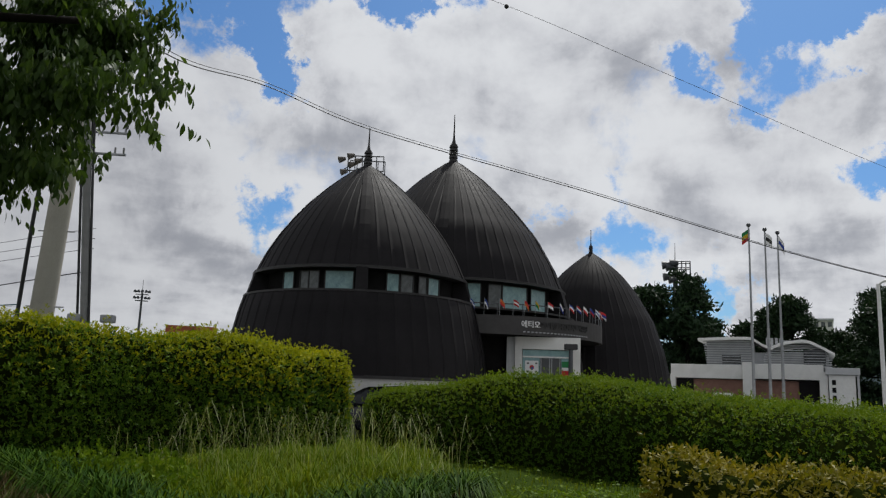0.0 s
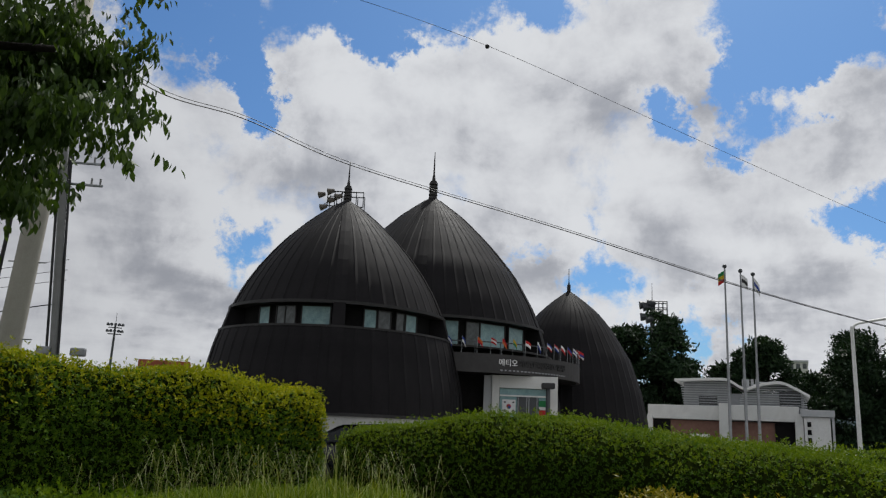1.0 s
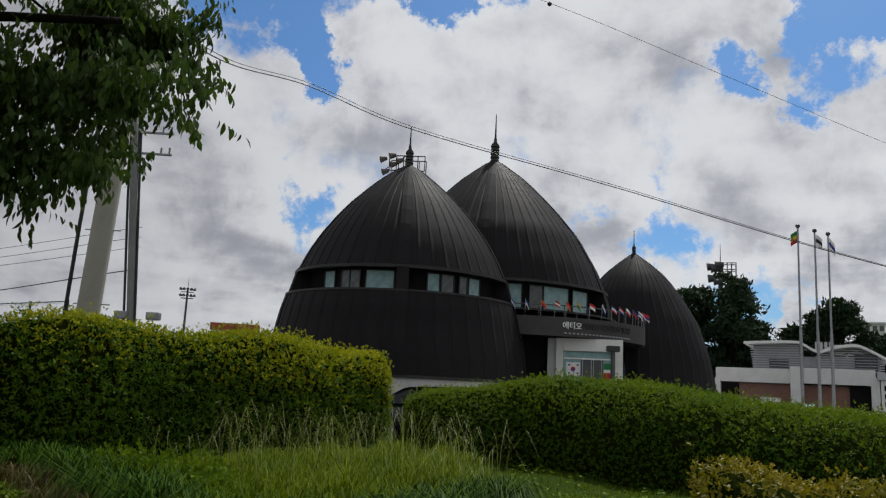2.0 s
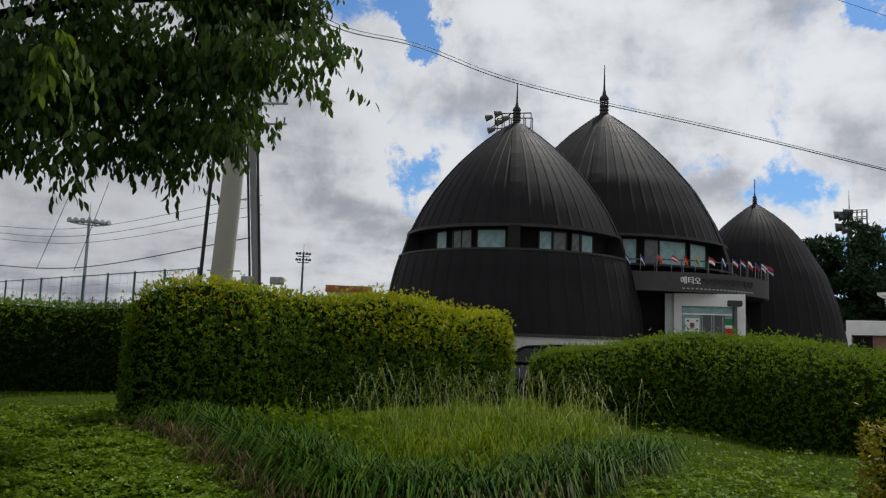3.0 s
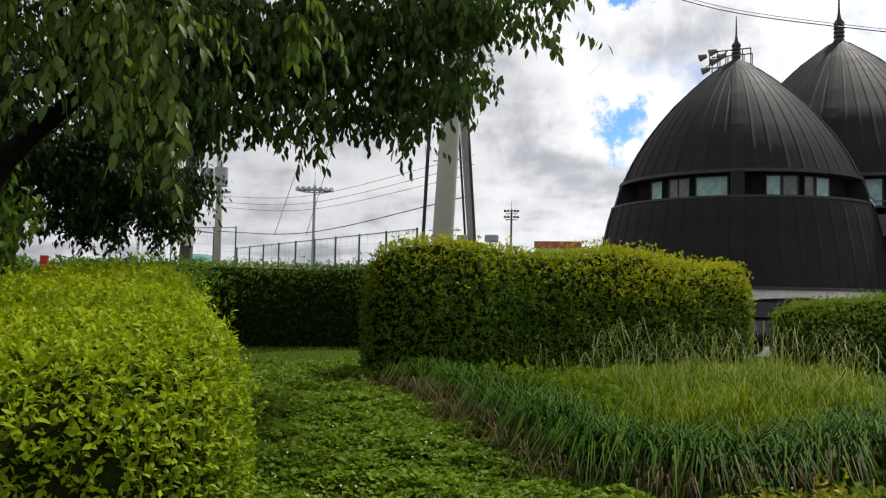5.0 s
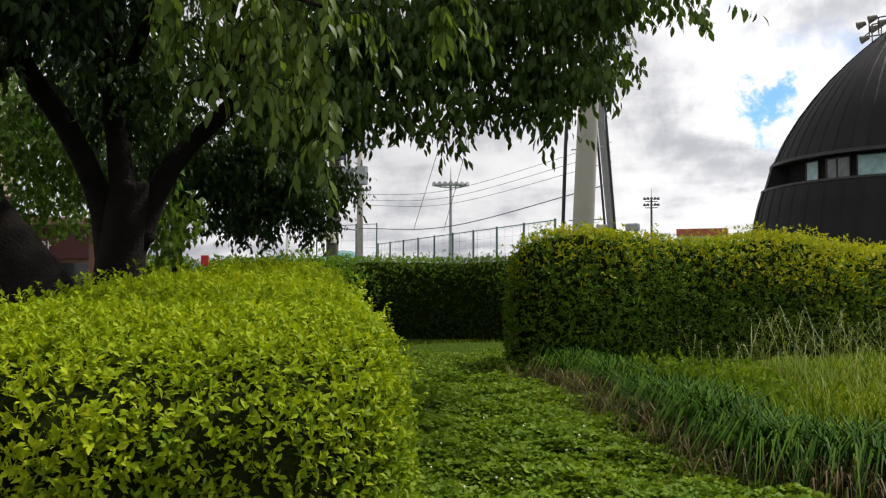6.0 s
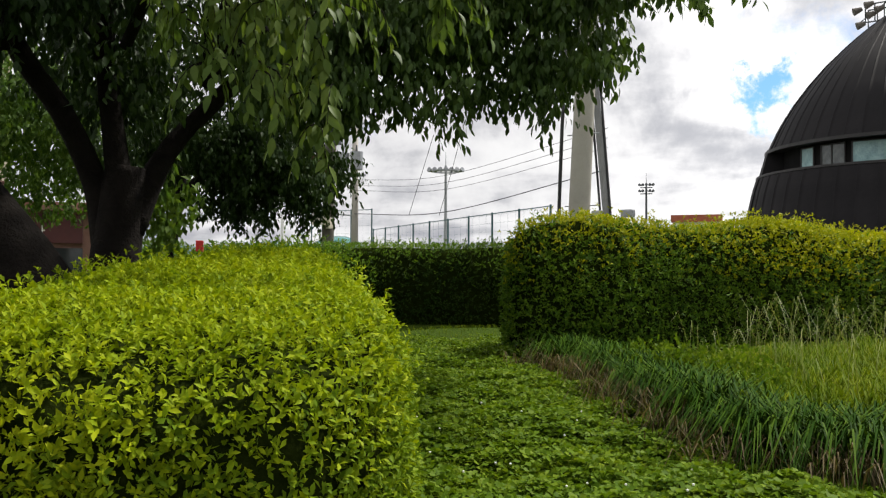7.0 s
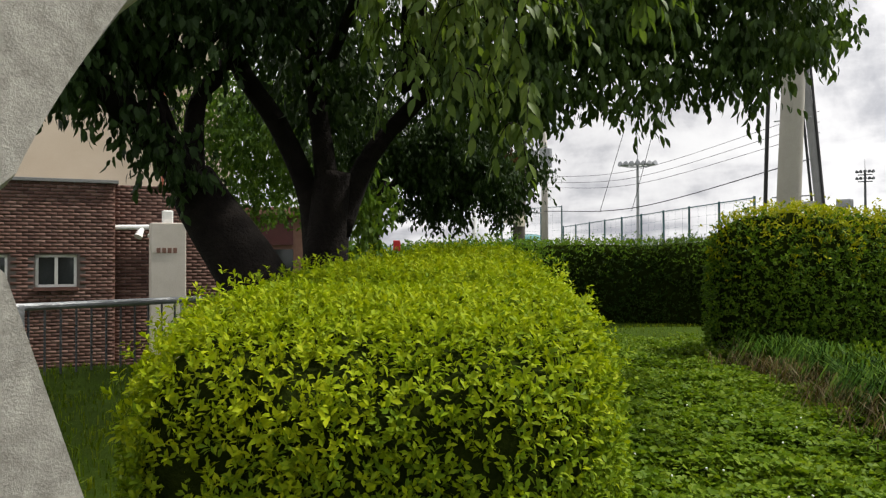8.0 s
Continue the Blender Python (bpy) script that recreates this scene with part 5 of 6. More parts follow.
bmesh.ops.create_uvsphere(bm, u_segments=10, v_segments=8, radius=0.045, matrix=Matrix.Translation((1.08, 14.14, 8.93)))
tagged(part("wire_marker", bm, M["black"]), "small dark marker bead on the thin wire", "wire marker")
for k, (z0, z1, sagged) in enumerate(((5.1, 6.1, 5.1), (4.85, 5.8, 4.85), (4.6, 5.55, 4.6), (4.05, 4.3, 3.75))):
    cable("sagging wire between utility poles", ((-10.8, 23.9, 1.6 + 1.28 * (z0 - 1.6)), (-20.0, 27.6, (1.6 + 1.28 * (z0 - 1.6) + z1) / 2 - 0.65), (-28.5, 31.4, z1)), 0.009 if k < 3 else 0.018)
cable("guy wire", ((-21.63, 29.17, 7.57), (-22.07, 28.83, 5.71), (-22.52, 28.49, 3.84)), 0.012)
cable("guy wire", ((-20.55, 29.93, 7.76), (-20.97, 29.64, 5.81), (-21.41, 29.33, 3.87)), 0.012)


def fence():
    f = thing("fence", "tall sports-ground fence with dark posts and thin wire", "fence", 0, 0, 0)
    first = None
    for a, b, n, top in ((Vector((-12.4, 23.0, 0)), Vector((-29.0, 33.6, 0)), 10, 3.6), (Vector((-29.2, 33.7, 0)), Vector((-33.6, 33.4, 0)), 4, 4.75)):
        for k in range(n):
            p = a.lerp(b, k / (n - 1))
            if first is None:
                first = part("fence_post", rod((0, 0, 0), (0, 0, 1), 0.045, 0.04, 8), M["fence_green"], f)
                ob = first
            else:
                ob = hang("fence_post", first.data, f)
            ob.matrix_basis = Matrix.Translation((p.x, p.y, 0.1)) @ Matrix.Diagonal((1, 1, top - 0.1, 1))
        for z in (top - 0.05, 2.2, 0.6):
            part("fence_rail", rod((a.x, a.y, z), (b.x, b.y, z), 0.02, n=5), M["fence_green"], f)
        bm = bmesh.new()
        d = b - a
        count = int(d.length / 0.6)
        for k in range(count + 1):
            p = a + d * (k / count)
            rod((p.x, p.y, 0.3), (p.x, p.y, top), 0.003, n=3, bm=bm)
        for k in range(11):
            z = 0.4 + (top - 0.5) * k / 10
            rod((a.x, a.y, z), (b.x, b.y, z), 0.004, n=3, bm=bm)
        part("wire_mesh", bm, M["fence_green"], f, "thin green wire mesh")


fence()


# ---- parked cars ----
def car(x, y, rz, paint, label):
    c = thing("car", label, "car", x, y, 0.135, rz)
    bm = bmesh.new()
    side = [(-2.25, 0.35), (-2.3, 0.62), (-2.15, 0.86), (-1.45, 0.95), (-0.75, 1.36), (0.1, 1.45), (0.95, 1.40), (1.65, 1.02), (2.2, 0.96), (2.3, 0.6), (2.25, 0.35)]
    rows = []
    for wy, inset in ((-0.9, 0.0), (-0.86, 0.0), (0.86, 0.0), (0.9, 0.0)):
        rows.append([bm.verts.new((px * (0.985 if abs(wy) > 0.88 else 1.0), wy * (1.0 if pz < 1.0 else 0.80), pz)) for px, pz in side])
    k = len(side)
    for r, s in zip(rows, rows[1:]):
        for i in range(k):
            bm.faces.new((r[i], r[(i + 1) % k], s[(i + 1) % k], s[i]))
    bm.faces.new(rows[0][::-1]), bm.faces.new(rows[-1])
    bmesh.ops.bevel(bm, geom=bm.edges[:], offset=0.05, segments=2, affect="EDGES")
    part("body", bm, M[paint], c, smooth=True)
    for s in (-1, 1):
        bm = bmesh.new()
        w = [bm.verts.new((px, s * py, pz)) for px, py, pz in ((-1.25, 0.90, 1.0), (1.45, 0.90, 1.0), (0.9, 0.752, 1.33), (-0.65, 0.752, 1.30))]
        bm.faces.new(w if s < 0 else w[::-1])
        bmesh.ops.solidify(bm, geom=bm.faces[:], thickness=0.02)
        part("side_window", bm, M["car_glass"], c)
        for wx in (-1.4, 1.4):
            wheel = part("wheel", rod((wx, s * 0.72, 0.31), (wx, s * 0.93, 0.31), 0.31, n=22), M["black"], c, "black tyre")
            part("rim", rod((wx, s * 0.90, 0.31), (wx, s * 0.945, 0.31), 0.2, 0.17, 10), M["steel"], wheel, "silver rim")
        part("headlight", box(-2.27, -2.05, s * 0.62 - 0.14, s * 0.62 + 0.14, 0.66, 0.82, 0.03), M["lamp_glass"], c)


car(-0.7, 19.9, 172, "car_paint", "black parked saloon car behind the hedges")
car(-5.6, 21.0, 172, "car_paint", "black parked saloon car behind the hedges")
car(21.0, 52.5, 70, "car_green", "teal parked car in front of the service building")
car(19.2, 50.5, 70, "car_paint", "black parked car in front of the service building")


def parked_van():
    v = thing("van", "pale green and white van behind the bushes", "van", -20.2, 20.4, 0.1, 44)
    part("body", box(-1.5, 1.5, -0.9, 0.9, 0.4, 2.25, 0.12), M["van_paint"], v)
    part("window", box(-1.2, 0.2, -0.93, -0.89, 1.5, 2.05, 0.0), M["car_glass"], v)
    part("window", box(0.4, 1.2, -0.93, -0.89, 1.5, 2.05, 0.0), M["car_glass"], v)
    for x in (-0.95, 0.95):
        for s in (-1, 1):
            part("wheel", rod((x, s * 0.72, 0.33), (x, s * 0.93, 0.33), 0.33, n=18), M["black"], v)
    r = thing("red_sign", "small red roadside sign on a post", "sign", -21.2, 16.0, 0.1, 50)
    part("post", rod((0, 0, 0), (0, 0, 2.2), 0.03, n=8), M["steel"], r)
    part("board", box(-0.12, 0.12, -0.05, 0.0, 1.9, 2.25, 0.02), M["cloth_red"], r, "red board")
    w = thing("pole", "thin pale pole by the road", "pole", -24.5, 22.6, 0.1)
    part("shaft", rod((0, 0, 0), (0, 0, 3.6), 0.09, 0.08, 10), M["white_paint"], w)
    part("cap", rod((0, 0, 3.6), (0, 0, 3.68), 0.1, 0.06, 10), M["steel"], w)


parked_van()


def street_lamp():
    s = thing("street_lamp", "slim white street lamp with a bent arm", "street lamp", 15.75, 27.85, 0.1)
    part("pole", rod((0, 0, 0), (0, 0, 5.7), 0.085, 0.06, 12), M["white_paint"], s)
    part("arm", tube(smooth_line([(0, 0, 5.6), (0.25, -0.1, 5.82), (1.4, -0.8, 6.02), (2.2, -1.3, 6.05)], 4), [0.045] * 13, 8), M["white_paint"], s, smooth=True)
    part("lamp_head", box(2.1, 2.7, -1.6, -1.2, 5.98, 6.12, 0.04), M["steel"], s)


street_lamp()


# ---- far town and hills ----
def far_town():
    a = thing("apartment_block", "pale far apartment tower with rows of windows", "building", 116, 238, 0, -26)
    part("wall", box(-3.6, 3.6, -6, 6, 0, 25.0), M["far_town"], a)
    part("roof", box(-3.8, 3.8, -6.3, 6.3, 25.0, 25.6), M["slat"], a)
    w = None
    for r in range(9):
        for k in range(4):
            if w is None:
                w = part("window", box(-0.55, 0.55, -0.1, 0.0, 0, 1.5), M["dim_pane"], a)
                ob = w
            else:
                ob = hang("window", w.data, a)
            ob.matrix_basis = pose(-2.7 + 1.8 * k, -6.02, 1.5 + 2.7 * r)
    h = thing("sports_hall", "far hall with a rust-red roof edge", "building", -46, 146, 0, 14)
    part("wall", box(-4, 4, -3, 3, 0, 9.6), M["far_town"], h)
    part("roof", box(-4.4, 4.4, -3.4, 3.4, 9.6, 10.9), M["arena_red"], h, "rust-red roof edge")
    d = thing("pump_shed", "low building with a teal domed roof behind the fence", "building", -32.5, 34.5, 0.1, 40)
    bm = bmesh.new()
    bmesh.ops.create_uvsphere(bm, u_segments=18, v_segments=10, radius=1.0, matrix=Matrix.Translation((0, 0, 2.2)) @ Matrix.Diagonal((1.7, 1.7, 1.0, 1)))
    part("roof", bm, M["car_green"], d, "teal domed roof", smooth=True)
    part("wall", box(-1.6, 1.6, -1.6, 1.6, 0, 2.2), M["far_town"], d)
    for name, x0, x1, dist, hh, seed in (("far_hill", 20, 75, 900, 30, 1), ("far_hill", -46, -20, 1100, 120, 5)):
        bm = bmesh.new()
        prev = None
        for k in range(61):
            az = x0 + (x1 - x0) * k / 60
            v = direction(az, 0) * dist
            e = math.sin(math.pi * k / 60) ** 0.5
            z = hh * e * (0.55 + 0.3 * math.sin(0.21 * k + seed) + 0.15 * math.sin(0.63 * k + 2 * seed))
            col = [bm.verts.new((v.x, v.y, -2)), bm.verts.new((v.x * 1.05, v.y * 1.05, max(z, 0))), bm.verts.new((v.x * 1.25, v.y * 1.25, -2))]
            if prev:
                bm.faces.new((prev[0], col[0], col[1], prev[1]))
                bm.faces.new((prev[1], col[1], col[2], prev[2]))
            prev = col
        tagged(part(name, bm, M["hill"], smooth=True), "hazy blue-green wooded hill on the horizon", "hill", kind="structure")


far_town()


# ---- brick house, railing and sign at the far left of the walk ----
def brick_wall(x0, x1, z0, z1, holes, parent):
    """Running-bond bricks in front of a mortar face; local x along the wall, front at y = 0."""
    bl, bh, j = 0.19, 0.057, 0.010
    rs = random.Random(3)
    verts, faces = [], []
    r = 0
    z = z1 - bh
    while z > z0:
        x = x0 + (0 if r % 2 else -(bl + j) / 2)
        while x < x1 - 0.05:
            a, b = max(x, x0), min(x + bl, x1)
            if b - a > 0.04 and not any(a < hx1 and b > hx0 and z < hz1 and z + bh > hz0 for hx0, hx1, hz0, hz1 in holes):
                i = len(verts)
                y = rs.uniform(-0.013, -0.007)
                verts += [(a, y, z), (b, y, z), (b, y, z + bh), (a, y, z + bh), (a, 0.03, z), (b, 0.03, z), (b, 0.03, z + bh), (a, 0.03, z + bh)]
                faces += [(i, i + 1, i + 2, i + 3), (i + 4, i, i + 3, i + 7), (i + 1, i + 5, i + 6, i + 2), (i + 3, i + 2, i + 6, i + 7), (i + 4, i + 5, i + 1, i)]
            x += bl + j
        z -= bh + j
        r += 1
    ob = hang("brickwork", mesh_from("brickwork", verts, faces, M["brick_course"]), parent)
    ob["kind"] = "stuff"


def brick_house():
    # front plane through (-17.3, 3.5) and (-16.8, 5.3); local x runs towards larger y
    h = thing("brick_house", "brown brick house with white sliding window, cream upper wall", "house", -17.9, 1.2, 0, 74.5)
    L1, top = 4.25, 3.22
    hole = (3.02, 3.74, 1.17, 1.80)
    hole2 = (1.9, 2.55, 1.17, 1.80)
    bm = bmesh.new()
    for x0, x1, z0, z1 in ((-2.0, hole2[0], -0.9, top), (hole2[0], hole2[1], -0.9, 1.17), (hole2[0], hole2[1], 1.80, top), (hole2[1], hole[0], -0.9, top), (hole[0], hole[1], -0.9, 1.17), (hole[0], hole[1], 1.80, top), (hole[1], L1, -0.9, top)):
        box(x0, x1, 0.0, 0.25, z0, z1, 0, bm)
    part("wall", bm, M["mortar"], h, "mortar behind the bricks")
    part("wall", box(-2.0, L1, 3.0, 3.2, -0.9, top), M["recess"], h)
    part("wall", box(L1 - 0.02, L1 + 0.19, 0.01, 0.5, -0.9, top), M["brick_far"], h)
    brick_wall(1.0, L1 + 0.18, -0.9, top, (hole, hole2), h)
    part("coping", box(-2.0, L1 + 0.25, -0.05, 0.3, top, top + 0.07, 0.01), M["concrete_grey"], h)
    for hx0, hx1, hz0, hz1 in (hole, hole2):
        win = part("window", box(hx0, hx1, 0.14, 0.17, hz0, hz1), M["dark_glass"], h, "dark sliding window")
        fr = bmesh.new()
        for a0, a1, b0, b1 in ((hx0, hx0 + 0.05, hz0, hz1), (hx1 - 0.05, hx1, hz0, hz1), (hx0, hx1, hz0, hz0 + 0.05), (hx0, hx1, hz1 - 0.05, hz1), (hx0 + 0.33, hx0 + 0.39, hz0, hz1)):
            box(a0, a1, 0.06, 0.14, b0, b1, 0, fr)
        part("window_frame", fr, M["white_paint"], win, "white window frame")
        part("window_sill", box(hx0 - 0.03, hx1 + 0.03, -0.06, 0.1, hz0 - 0.07, hz0), M["brick"], win)
        part("curtain", box(hx0 + 0.39, hx1 - 0.05, 0.19, 0.2, hz0, hz1), M["dim_pane"], win)
    # recessed second stretch with a pipe and lamps
    part("wall", box(L1 + 0.2, L1 + 2.5, 0.30, 0.55, -0.9, top), M["mortar"], h)
    wing = part("wing_wall", box(L1 + 0.2, L1 + 2.5, 0.012, 0.03, -0.89, top - 0.01), M["mortar"], h, "set-back brick wall")
    wing.matrix_basis = pose(0, 0.245, 0)
    brick_wall(L1 + 0.2, L1 + 2.5, -0.9, top, (), wing)
    part("drain_pipe", rod((L1 + 0.1, 0.14, 2.35), (L1 + 1.9, 0.14, 2.40), 0.05, n=10), M["white_paint"], h, "white horizontal pipe")
    for k in range(3):
        lamp = part("spot_lamp", rod((L1 + 0.7 + 0.25 * k, 0.14, 2.34), (L1 + 0.62 + 0.25 * k, 0.04, 2.16), 0.05, 0.085, 10), M["white_paint"], h, "small white spot lamp")
    part("upper_wall", box(-2.0, L1 + 3.2, 4.2, 4.5, 0, 9.0), M["cream"], h, "cream rendered upper storey set back")
    part("downpipe", rod((L1 + 1.5, 4.1, 3), (L1 + 1.5, 4.1, 9), 0.05, n=8), M["arena_red"], h, "orange downpipe")
    part("flat_roof", box(-2.0, L1 + 2.5, 0.3, 4.2, top - 0.2, top - 0.05), M["concrete_grey"], h)
    # cream sign cabinet on the corner
    s = thing("sign_cabinet", "cream upright sign cabinet with faded red marks", "sign", -15.6, 6.1, -0.9, 74)
    part("cabinet", box(-0.32, 0.32, -0.25, 0.25, 0, 3.3, 0.02), M["cabinet"], s)
    part("cap", box(-0.1, 0.1, -0.1, 0.1, 3.3, 3.55, 0.03), M["white_paint"], s)
    for k in range(4):
        part("faded_mark", box(-0.22 + 0.1 * k, -0.15 + 0.1 * k, -0.262, -0.252, 2.72, 2.82), M["brick_far"], s)
    # shop with a red sign behind the trunks
    sh = thing("shop_front", "small shop front with a dark red sign and white letters", "shop", -25.6, 12.9, 0.0, 58)
    part("wall", box(-2.2, 2.0, 0.3, 3, -0.6, 3.6), M["brick_far"], sh)
    board = part("sign_board", box(-1.6, 1.5, 0.1, 0.29, 2.25, 3.2), M["red_sign"], sh, "dark red sign board")
    curve = bpy.data.curves.new("sign_text", "FONT")
    curve.body, curve.size, curve.extrude = "오피아", 0.42, 0.01
    curve.materials.append(M["lettering"])
    txt = hang("sign_text", curve, board, "white Korean letters")
    txt.matrix_basis = pose(-0.75, 0.08, 2.48, 90, 0, 0)
    part("shop_window", box(-1.6, 1.5, 0.2, 0.29, 0.2, 2.1), M["dark_glass"], sh)
    part("awning", box(-2.2, 2.0, -0.3, 0.29, 3.3, 3.45), M["brick_far"], sh)


brick_house()


def railing():
    r = thing("railing", "grey metal railing with slim upright bars", "railing", 0, 0, 0)
    a, b = Vector((-7.75, 0.2, 0)), Vector((-8.0, 3.45, 0))
    part("top_rail", rod((a.x, a.y, 1.25), (b.x, b.y, 1.27), 0.032, n=10), M["steel"], r)
    part("bottom_rail", rod((a.x, a.y, 0.58), (b.x, b.y, 0.58), 0.02, n=8), M["dark_steel"], r)
    n = 26
    bar = None
    for k in range(n):
        p = a.lerp(b, k / (n - 1))
        if bar is None:
            bar = part("bar", rod((0, 0, 0.56), (0, 0, 1.25), 0.010, n=6), M["dark_steel"], r)
            ob = bar
        else:
            ob = hang("bar", bar.data, r)
        ob.matrix_basis = Matrix.Translation(p)
    for k in (0.5, 0.95):
        p = a.lerp(b, k)
        part("post", box(p.x - 0.03, p.x + 0.03, p.y - 0.03, p.y + 0.03, 0.4, 1.28, 0.006), M["steel"], r)


railing()


def monument():
    # a carved stone slab with a round bite out of its side, close by
    m = thing("stone_monument", "pale speckled granite monument with a round hollowed edge", "monument", -2.077, 0.436, 0.0, 82.0)
    bm = bmesh.new()
    outline = [(-1.3, 2.7), (-1.3, 0.5), (0.43, 0.5)]
    # the lower edge slopes, the upper edge curves out again
    for k in range(8):
        u = k / 8
        outline.append((0.43 - 0.345 * u, 0.5 + 1.11 * u))
    for k in range(17):
        u = k / 16
        outline.append((0.085 - 0.05 * math.sin(math.pi * min(1.0, u * 3.4)) * (u < 0.3) + 0.205 * max(0.0, (u - 0.22) / 0.78) ** 1.25, 1.61 + 0.50 * u))
    outline += [(0.42, 2.24), (0.60, 2.38), (0.9, 2.5), (0.9, 2.7)]
    front = [bm.verts.new((x, -0.12, z)) for x, z in outline]
    back = [bm.verts.new((x, 0.12, z)) for x, z in outline]
    bm.faces.new(front)
    bm.faces.new(back[::-1])
    n = len(outline)
    for k in range(n):
        bm.faces.new((front[(k + 1) % n], front[k], back[k], back[(k + 1) % n]))
    part("slab", bm, M["granite"], m)


monument()


# ---- grass, clover and flowers ----
def inside(px, py, poly):
    c = np.zeros(len(px), bool)
    j = len(poly) - 1
    for i in range(len(poly)):
        xi, yi = poly[i]
        xj, yj = poly[j]
        c ^= ((yi > py) != (yj > py)) & (px < (xj - xi) * (py - yi) / (yj - yi + 1e-9) + xi)
        j = i
    return c


BED = ((-4.1, 7.2), (-3.75, 6.6), (-2.75, 5.75), (-2.0, 4.75), (-1.55, 4.3), (-0.9, 4.3), (-0.3, 5.1), (0.2, 6.6), (0.35, 8.6), (-0.1, 10.0), (-1.2, 11.3), (-1.2, 11.0), (-2.6, 8.4))


def scatter(n, x0, x1, y0, y1):
    x, y = RNG.uniform(x0, x1, n), RNG.uniform(y0, y1, n)
    return x, y


def lift(x, y, dz=0.0):
    return np.stack([x, y, ground_height(x, y) + dz], -1)


def meadow():
    x, y = scatter(52000, -4.5, 0.7, 3.9, 12.1)
    inner_bed = [(-1.6 + (px + 1.6) * 0.90, 7.4 + (py - 7.4) * 0.915) for px, py in BED]
    ok = inside(x, y, inner_bed)
    x, y = x[ok], y[ok]
    p = lift(x, y, -0.02)
    n = len(p)
    clump = 0.5 + 0.5 * wave(p * 0.9)
    lean = RNG.normal(size=(n, 3)) * [0.55, 0.55, 0]
    tuft = np.clip(wave(p * 2.3 + 4.0), 0, 1) * np.clip((x + 2.6) / 1.5, 0.15, 1)
    h = (0.17 + 0.14 * clump * RNG.random(n) + 0.34 * tuft * RNG.random(n)) * RNG.uniform(0.5, 1.15, n)
    tagged(new("tall_grass", blades("tall_grass", p, lean, h, RNG.uniform(0.006, 0.013, n), M["grass"])), "tall unmown green grass in the bed", "grass", kind="stuff")
    # seed stalks
    x, y = scatter(420, -2.6, 0.6, 5.8, 11.0)
    ok = inside(x, y, BED)
    p = lift(x[ok], y[ok])
    n = len(p)
    tagged(new("seed_stalks", blades("seed_stalks", p, RNG.normal(size=(n, 3)) * [0.5, 0.5, 0], RNG.uniform(0.36, 0.80, n), np.full(n, 0.0035), M["seed"])), "pale seed stalks rising over the grass", "grass", kind="stuff")
    # arching lily-turf along the border of the bed, tuft by tuft
    edge = np.array(BED[0:8])
    t = RNG.uniform(0, len(edge) - 1.001, 165)
    i = t.astype(int)
    q = edge[i] * (1 - (t - i))[:, None] + edge[i + 1] * (t - i)[:, None] + RNG.normal(size=(len(t), 2)) * 0.11 + [0.10, 0.17]
    big = RNG.uniform(0.7, 1.25, len(q))
    per = 54
    n = len(q) * per
    a = RNG.uniform(0, 2 * math.pi, n)
    way = np.stack([np.cos(a), np.sin(a), np.zeros(n)], -1)
    qq = np.repeat(q, per, 0) + way[:, :2] * RNG.uniform(0.0, 0.045, (n, 1))
    p = lift(qq[:, 0], qq[:, 1], 0.07)
    lean = way * RNG.uniform(0.7, 2.3, (n, 1)) + np.array([-0.10, -0.25, 0]) + 0.12 * RNG.normal(size=(n, 3)) * [1, 1, 0]
    tagged(new("lily_turf", blades("lily_turf", p, lean, np.repeat(big, per) * RNG.uniform(0.15, 0.26, n), RNG.uniform(0.008, 0.014, n), M["grass_dark"])), "arching dark lily-turf along the bed edge", "grass", kind="stuff")
    # dry old blades hanging at its foot
    m = 4200
    pick = RNG.integers(0, len(q), m)
    q2 = q[pick] + RNG.normal(size=(m, 2)) * 0.09 + [-0.12, -0.20]
    p = lift(q2[:, 0], q2[:, 1], RNG.uniform(-0.01, 0.06, m))
    tagged(new("dry_thatch", blades("dry_thatch", p, RNG.normal(size=(m, 3)) * [0.7, 0.7, 0] + [-0.1, -0.5, 0], RNG.uniform(0.08, 0.22, m), RNG.uniform(0.005, 0.010, m), M["dry_blade"])), "dry brown thatch under the bed edge", "grass", kind="stuff")
    # soft feathery weeds in the bed
    t = thing("mugwort_patch", "soft green broad-leaved weeds among the tall grass", "weeds", 0, 0, 0)
    sprays("foliage", ((-2.55, 5.85, 0.93, 0.22), (-2.3, 5.9, 0.95, 0.25), (-2.0, 5.8, 0.96, 0.22), (-2.9, 6.3, 0.92, 0.2), (-1.75, 5.5, 0.94, 0.18)), 2600, 6, 0.042, M["clover"], t, 0.5, 0.55, -0.7)
    # short lawn all round
    reach = 0.9 + 13.0 * RNG.random(66000) ** 1.25
    way = np.radians(np.where(RNG.random(66000) < 0.88, RNG.uniform(-40, 95, 66000), RNG.uniform(-180, 180, 66000)))
    x, y = -0.4 - reach * np.sin(way), 0.2 + reach * np.cos(way)
    p = lift(x, y, -0.01)
    n = len(p)
    tagged(new("lawn_grass", blades("lawn_grass", p, RNG.normal(size=(n, 3)) * [0.5, 0.5, 0], RNG.uniform(0.04, 0.11, n), RNG.uniform(0.004, 0.009, n), M["grass"], True)), "short green lawn grass", "grass", kind="stuff")
    # clover over the path
    reach, way = 2.2 + 7.5 * RNG.random(72000) ** 1.15, np.radians(np.where(RNG.random(72000) < 0.86, RNG.uniform(9, 52, 72000), RNG.uniform(-22, 9, 72000)))
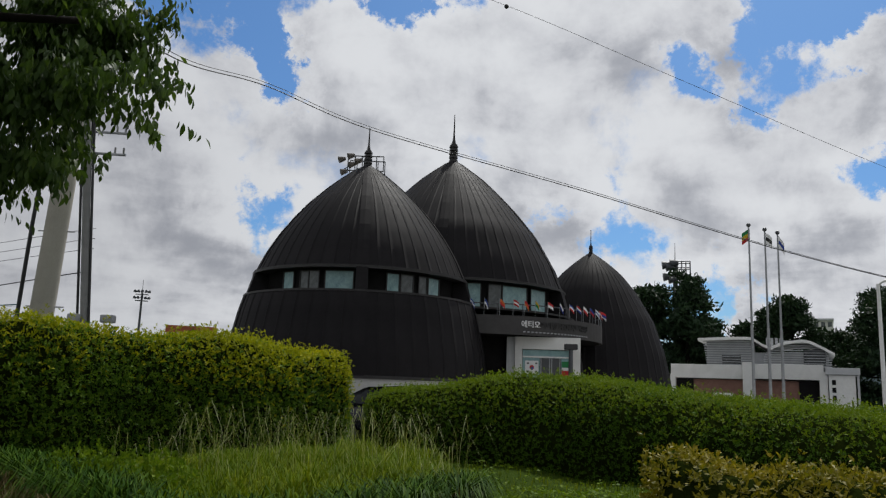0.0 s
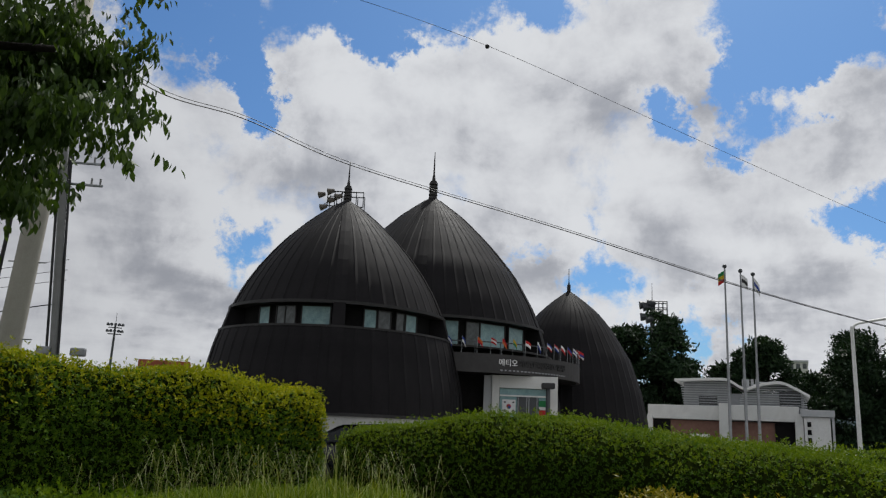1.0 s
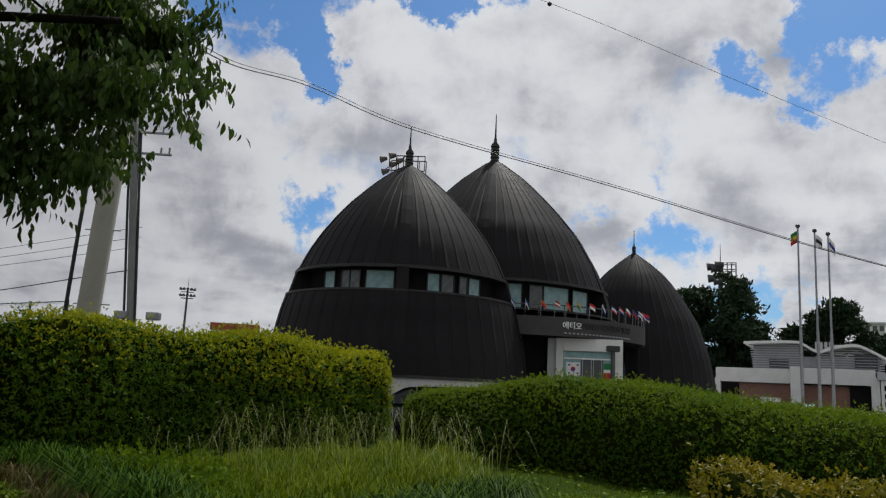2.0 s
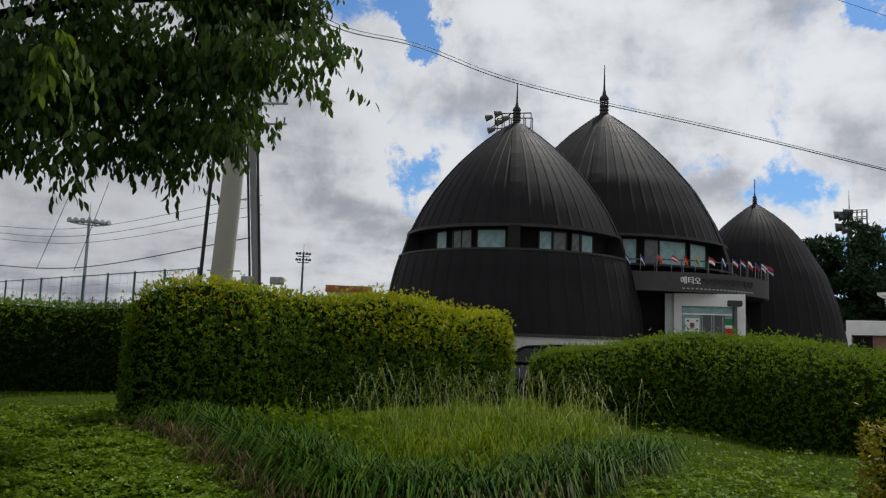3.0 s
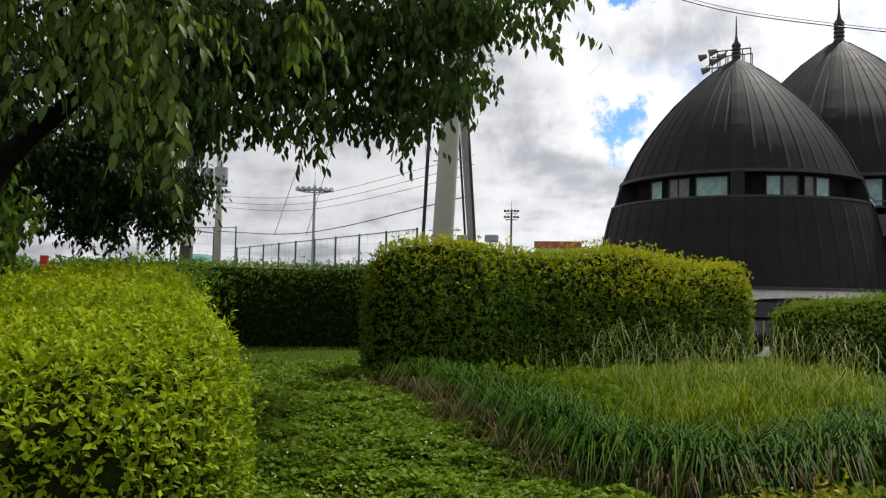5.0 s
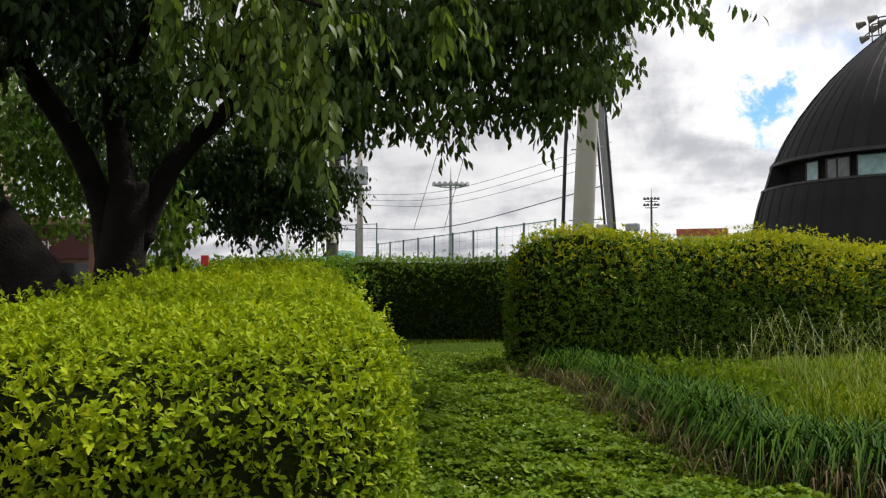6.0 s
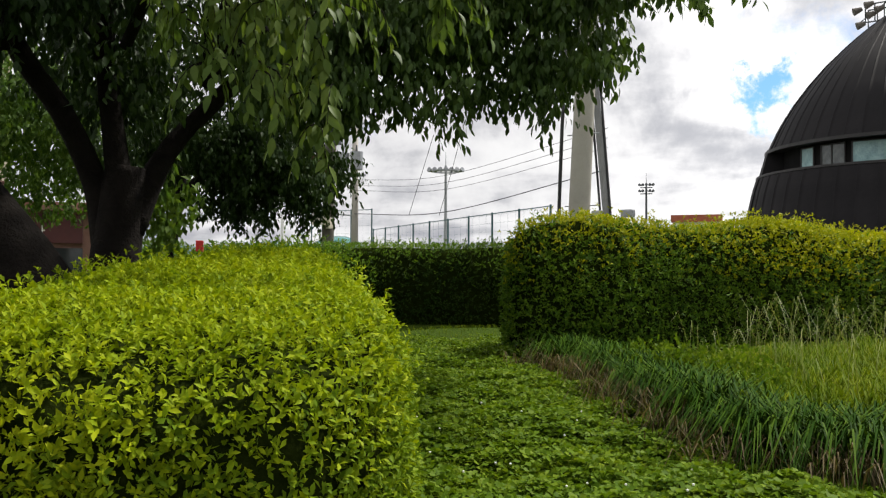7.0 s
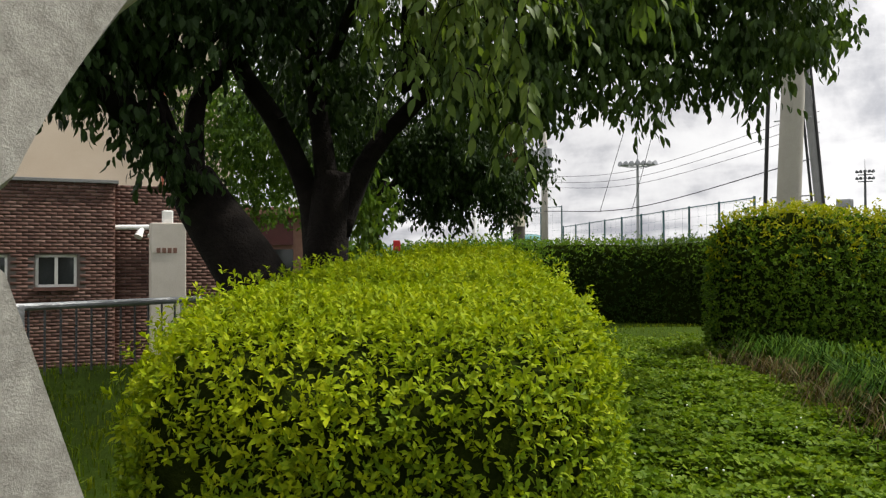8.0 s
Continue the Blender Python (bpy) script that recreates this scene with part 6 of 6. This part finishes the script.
    reach = np.where(way < np.radians(RNG.uniform(-12, 14, 72000)), 2.2 + RNG.uniform(0.25, 0.8, 72000) * (reach - 2.2), reach)
    x, y = -0.4 - reach * np.sin(way), 0.2 + reach * np.cos(way)
    ok = ~inside(x, y, BED) & (wave(np.stack([x, y, x * 0], -1) * 1.2) + RNG.normal(size=len(x)) * 0.5 > -0.75)
    x, y = x[ok], y[ok]
    n = len(x)
    p = lift(x, y, 0.0)
    mound = np.clip(wave(p * 3.4 + 2.0), -0.5, 1)
    p[:, 2] += RNG.uniform(0.02, 0.08, n) * (1.0 + 0.4 * mound) + 0.035 * mound
    tri = []
    a0 = RNG.uniform(0, 2 * math.pi, n)
    for k in range(3):
        a = a0 + 2.094 * k
        tri.append(np.stack([np.cos(a), np.sin(a), RNG.uniform(-0.2, 0.7, n)], -1))
    along = np.concatenate(tri)
    base = np.tile(p, (3, 1))
    up = np.tile(np.array([[0, 0, 1.0]]), (3 * n, 1)) + 0.45 * RNG.normal(size=(3 * n, 3))
    size = np.tile(RNG.uniform(0.020, 0.046, n), 3)
    tagged(new("clover", leaves("clover", base, along, up, size, size * 0.85, M["clover"], 0.08, 0.1, 0.6, True)), "low clover leaves covering the path", "ground cover", kind="stuff")
    # small white clover heads
    x, y = scatter(60, -3.5, 0.5, 2.2, 4.6)
    ok = ~inside(x, y, BED)
    bm = bmesh.new()
    for px, py in zip(x[ok], y[ok]):
        bmesh.ops.create_icosphere(bm, subdivisions=1, radius=0.0062, matrix=Matrix.Translation((px, py, float(ground_height(px, py)) + 0.10)))
    tagged(part("clover_flowers", bm, M["white_flower"]), "small white clover flower heads in the grass", "flowers", kind="stuff")
    # weeds and bushes behind the near hedge
    t = thing("weedy_bush", "loose green weeds and bushes behind the hedge", "bush", 0, 0, 0)
    sprays("foliage", ((-8.6, 8.4, 1.45, 0.7), (-9.6, 8.6, 1.5, 0.8), (-10.6, 8.4, 1.4, 0.8), (-9.2, 9.4, 1.6, 0.6), (-10.15, 8.99, 1.85, 0.4), (-9.73, 9.43, 1.85, 0.45), (-10.48, 8.61, 1.78, 0.4)), 650, 6, 0.06, M["hedge_mid"], t, 0.45, 0.7, -0.5)
    t = thing("weedy_bush", "leafy weeds beside the railing", "bush", 0, 0, 0)
    sprays("foliage", ((-8.4, 3.9, 0.9, 0.45), (-8.7, 4.6, 1.0, 0.5)), 650, 6, 0.07, M["far_leaf"], t, 0.4, 1.0, -0.5)
    t = thing("roadside_bushes", "far green bushes along the sports ground", "bush", 0, 0, 0)
    sprays("foliage", ((-28.85, 22.5, 1.6, 1.5), (-29.2, 25.2, 1.8, 1.6), (-26.7, 21.9, 1.5, 1.3), (-30.5, 20.5, 1.6, 1.5), (-27.6, 16.5, 1.5, 1.3), (-21.8, 21.4, 1.2, 1.1), (-27.5, 43, 1.6, 1.6), (-24.5, 42, 1.4, 1.3), (-52, 42, 2.0, 2.2), (-46, 45, 1.8, 2.0), (-58, 40, 2.2, 2.4)), 90, 6, 0.24, M["far_leaf"], t, 0.6, 0.6, -0.5)


meadow()
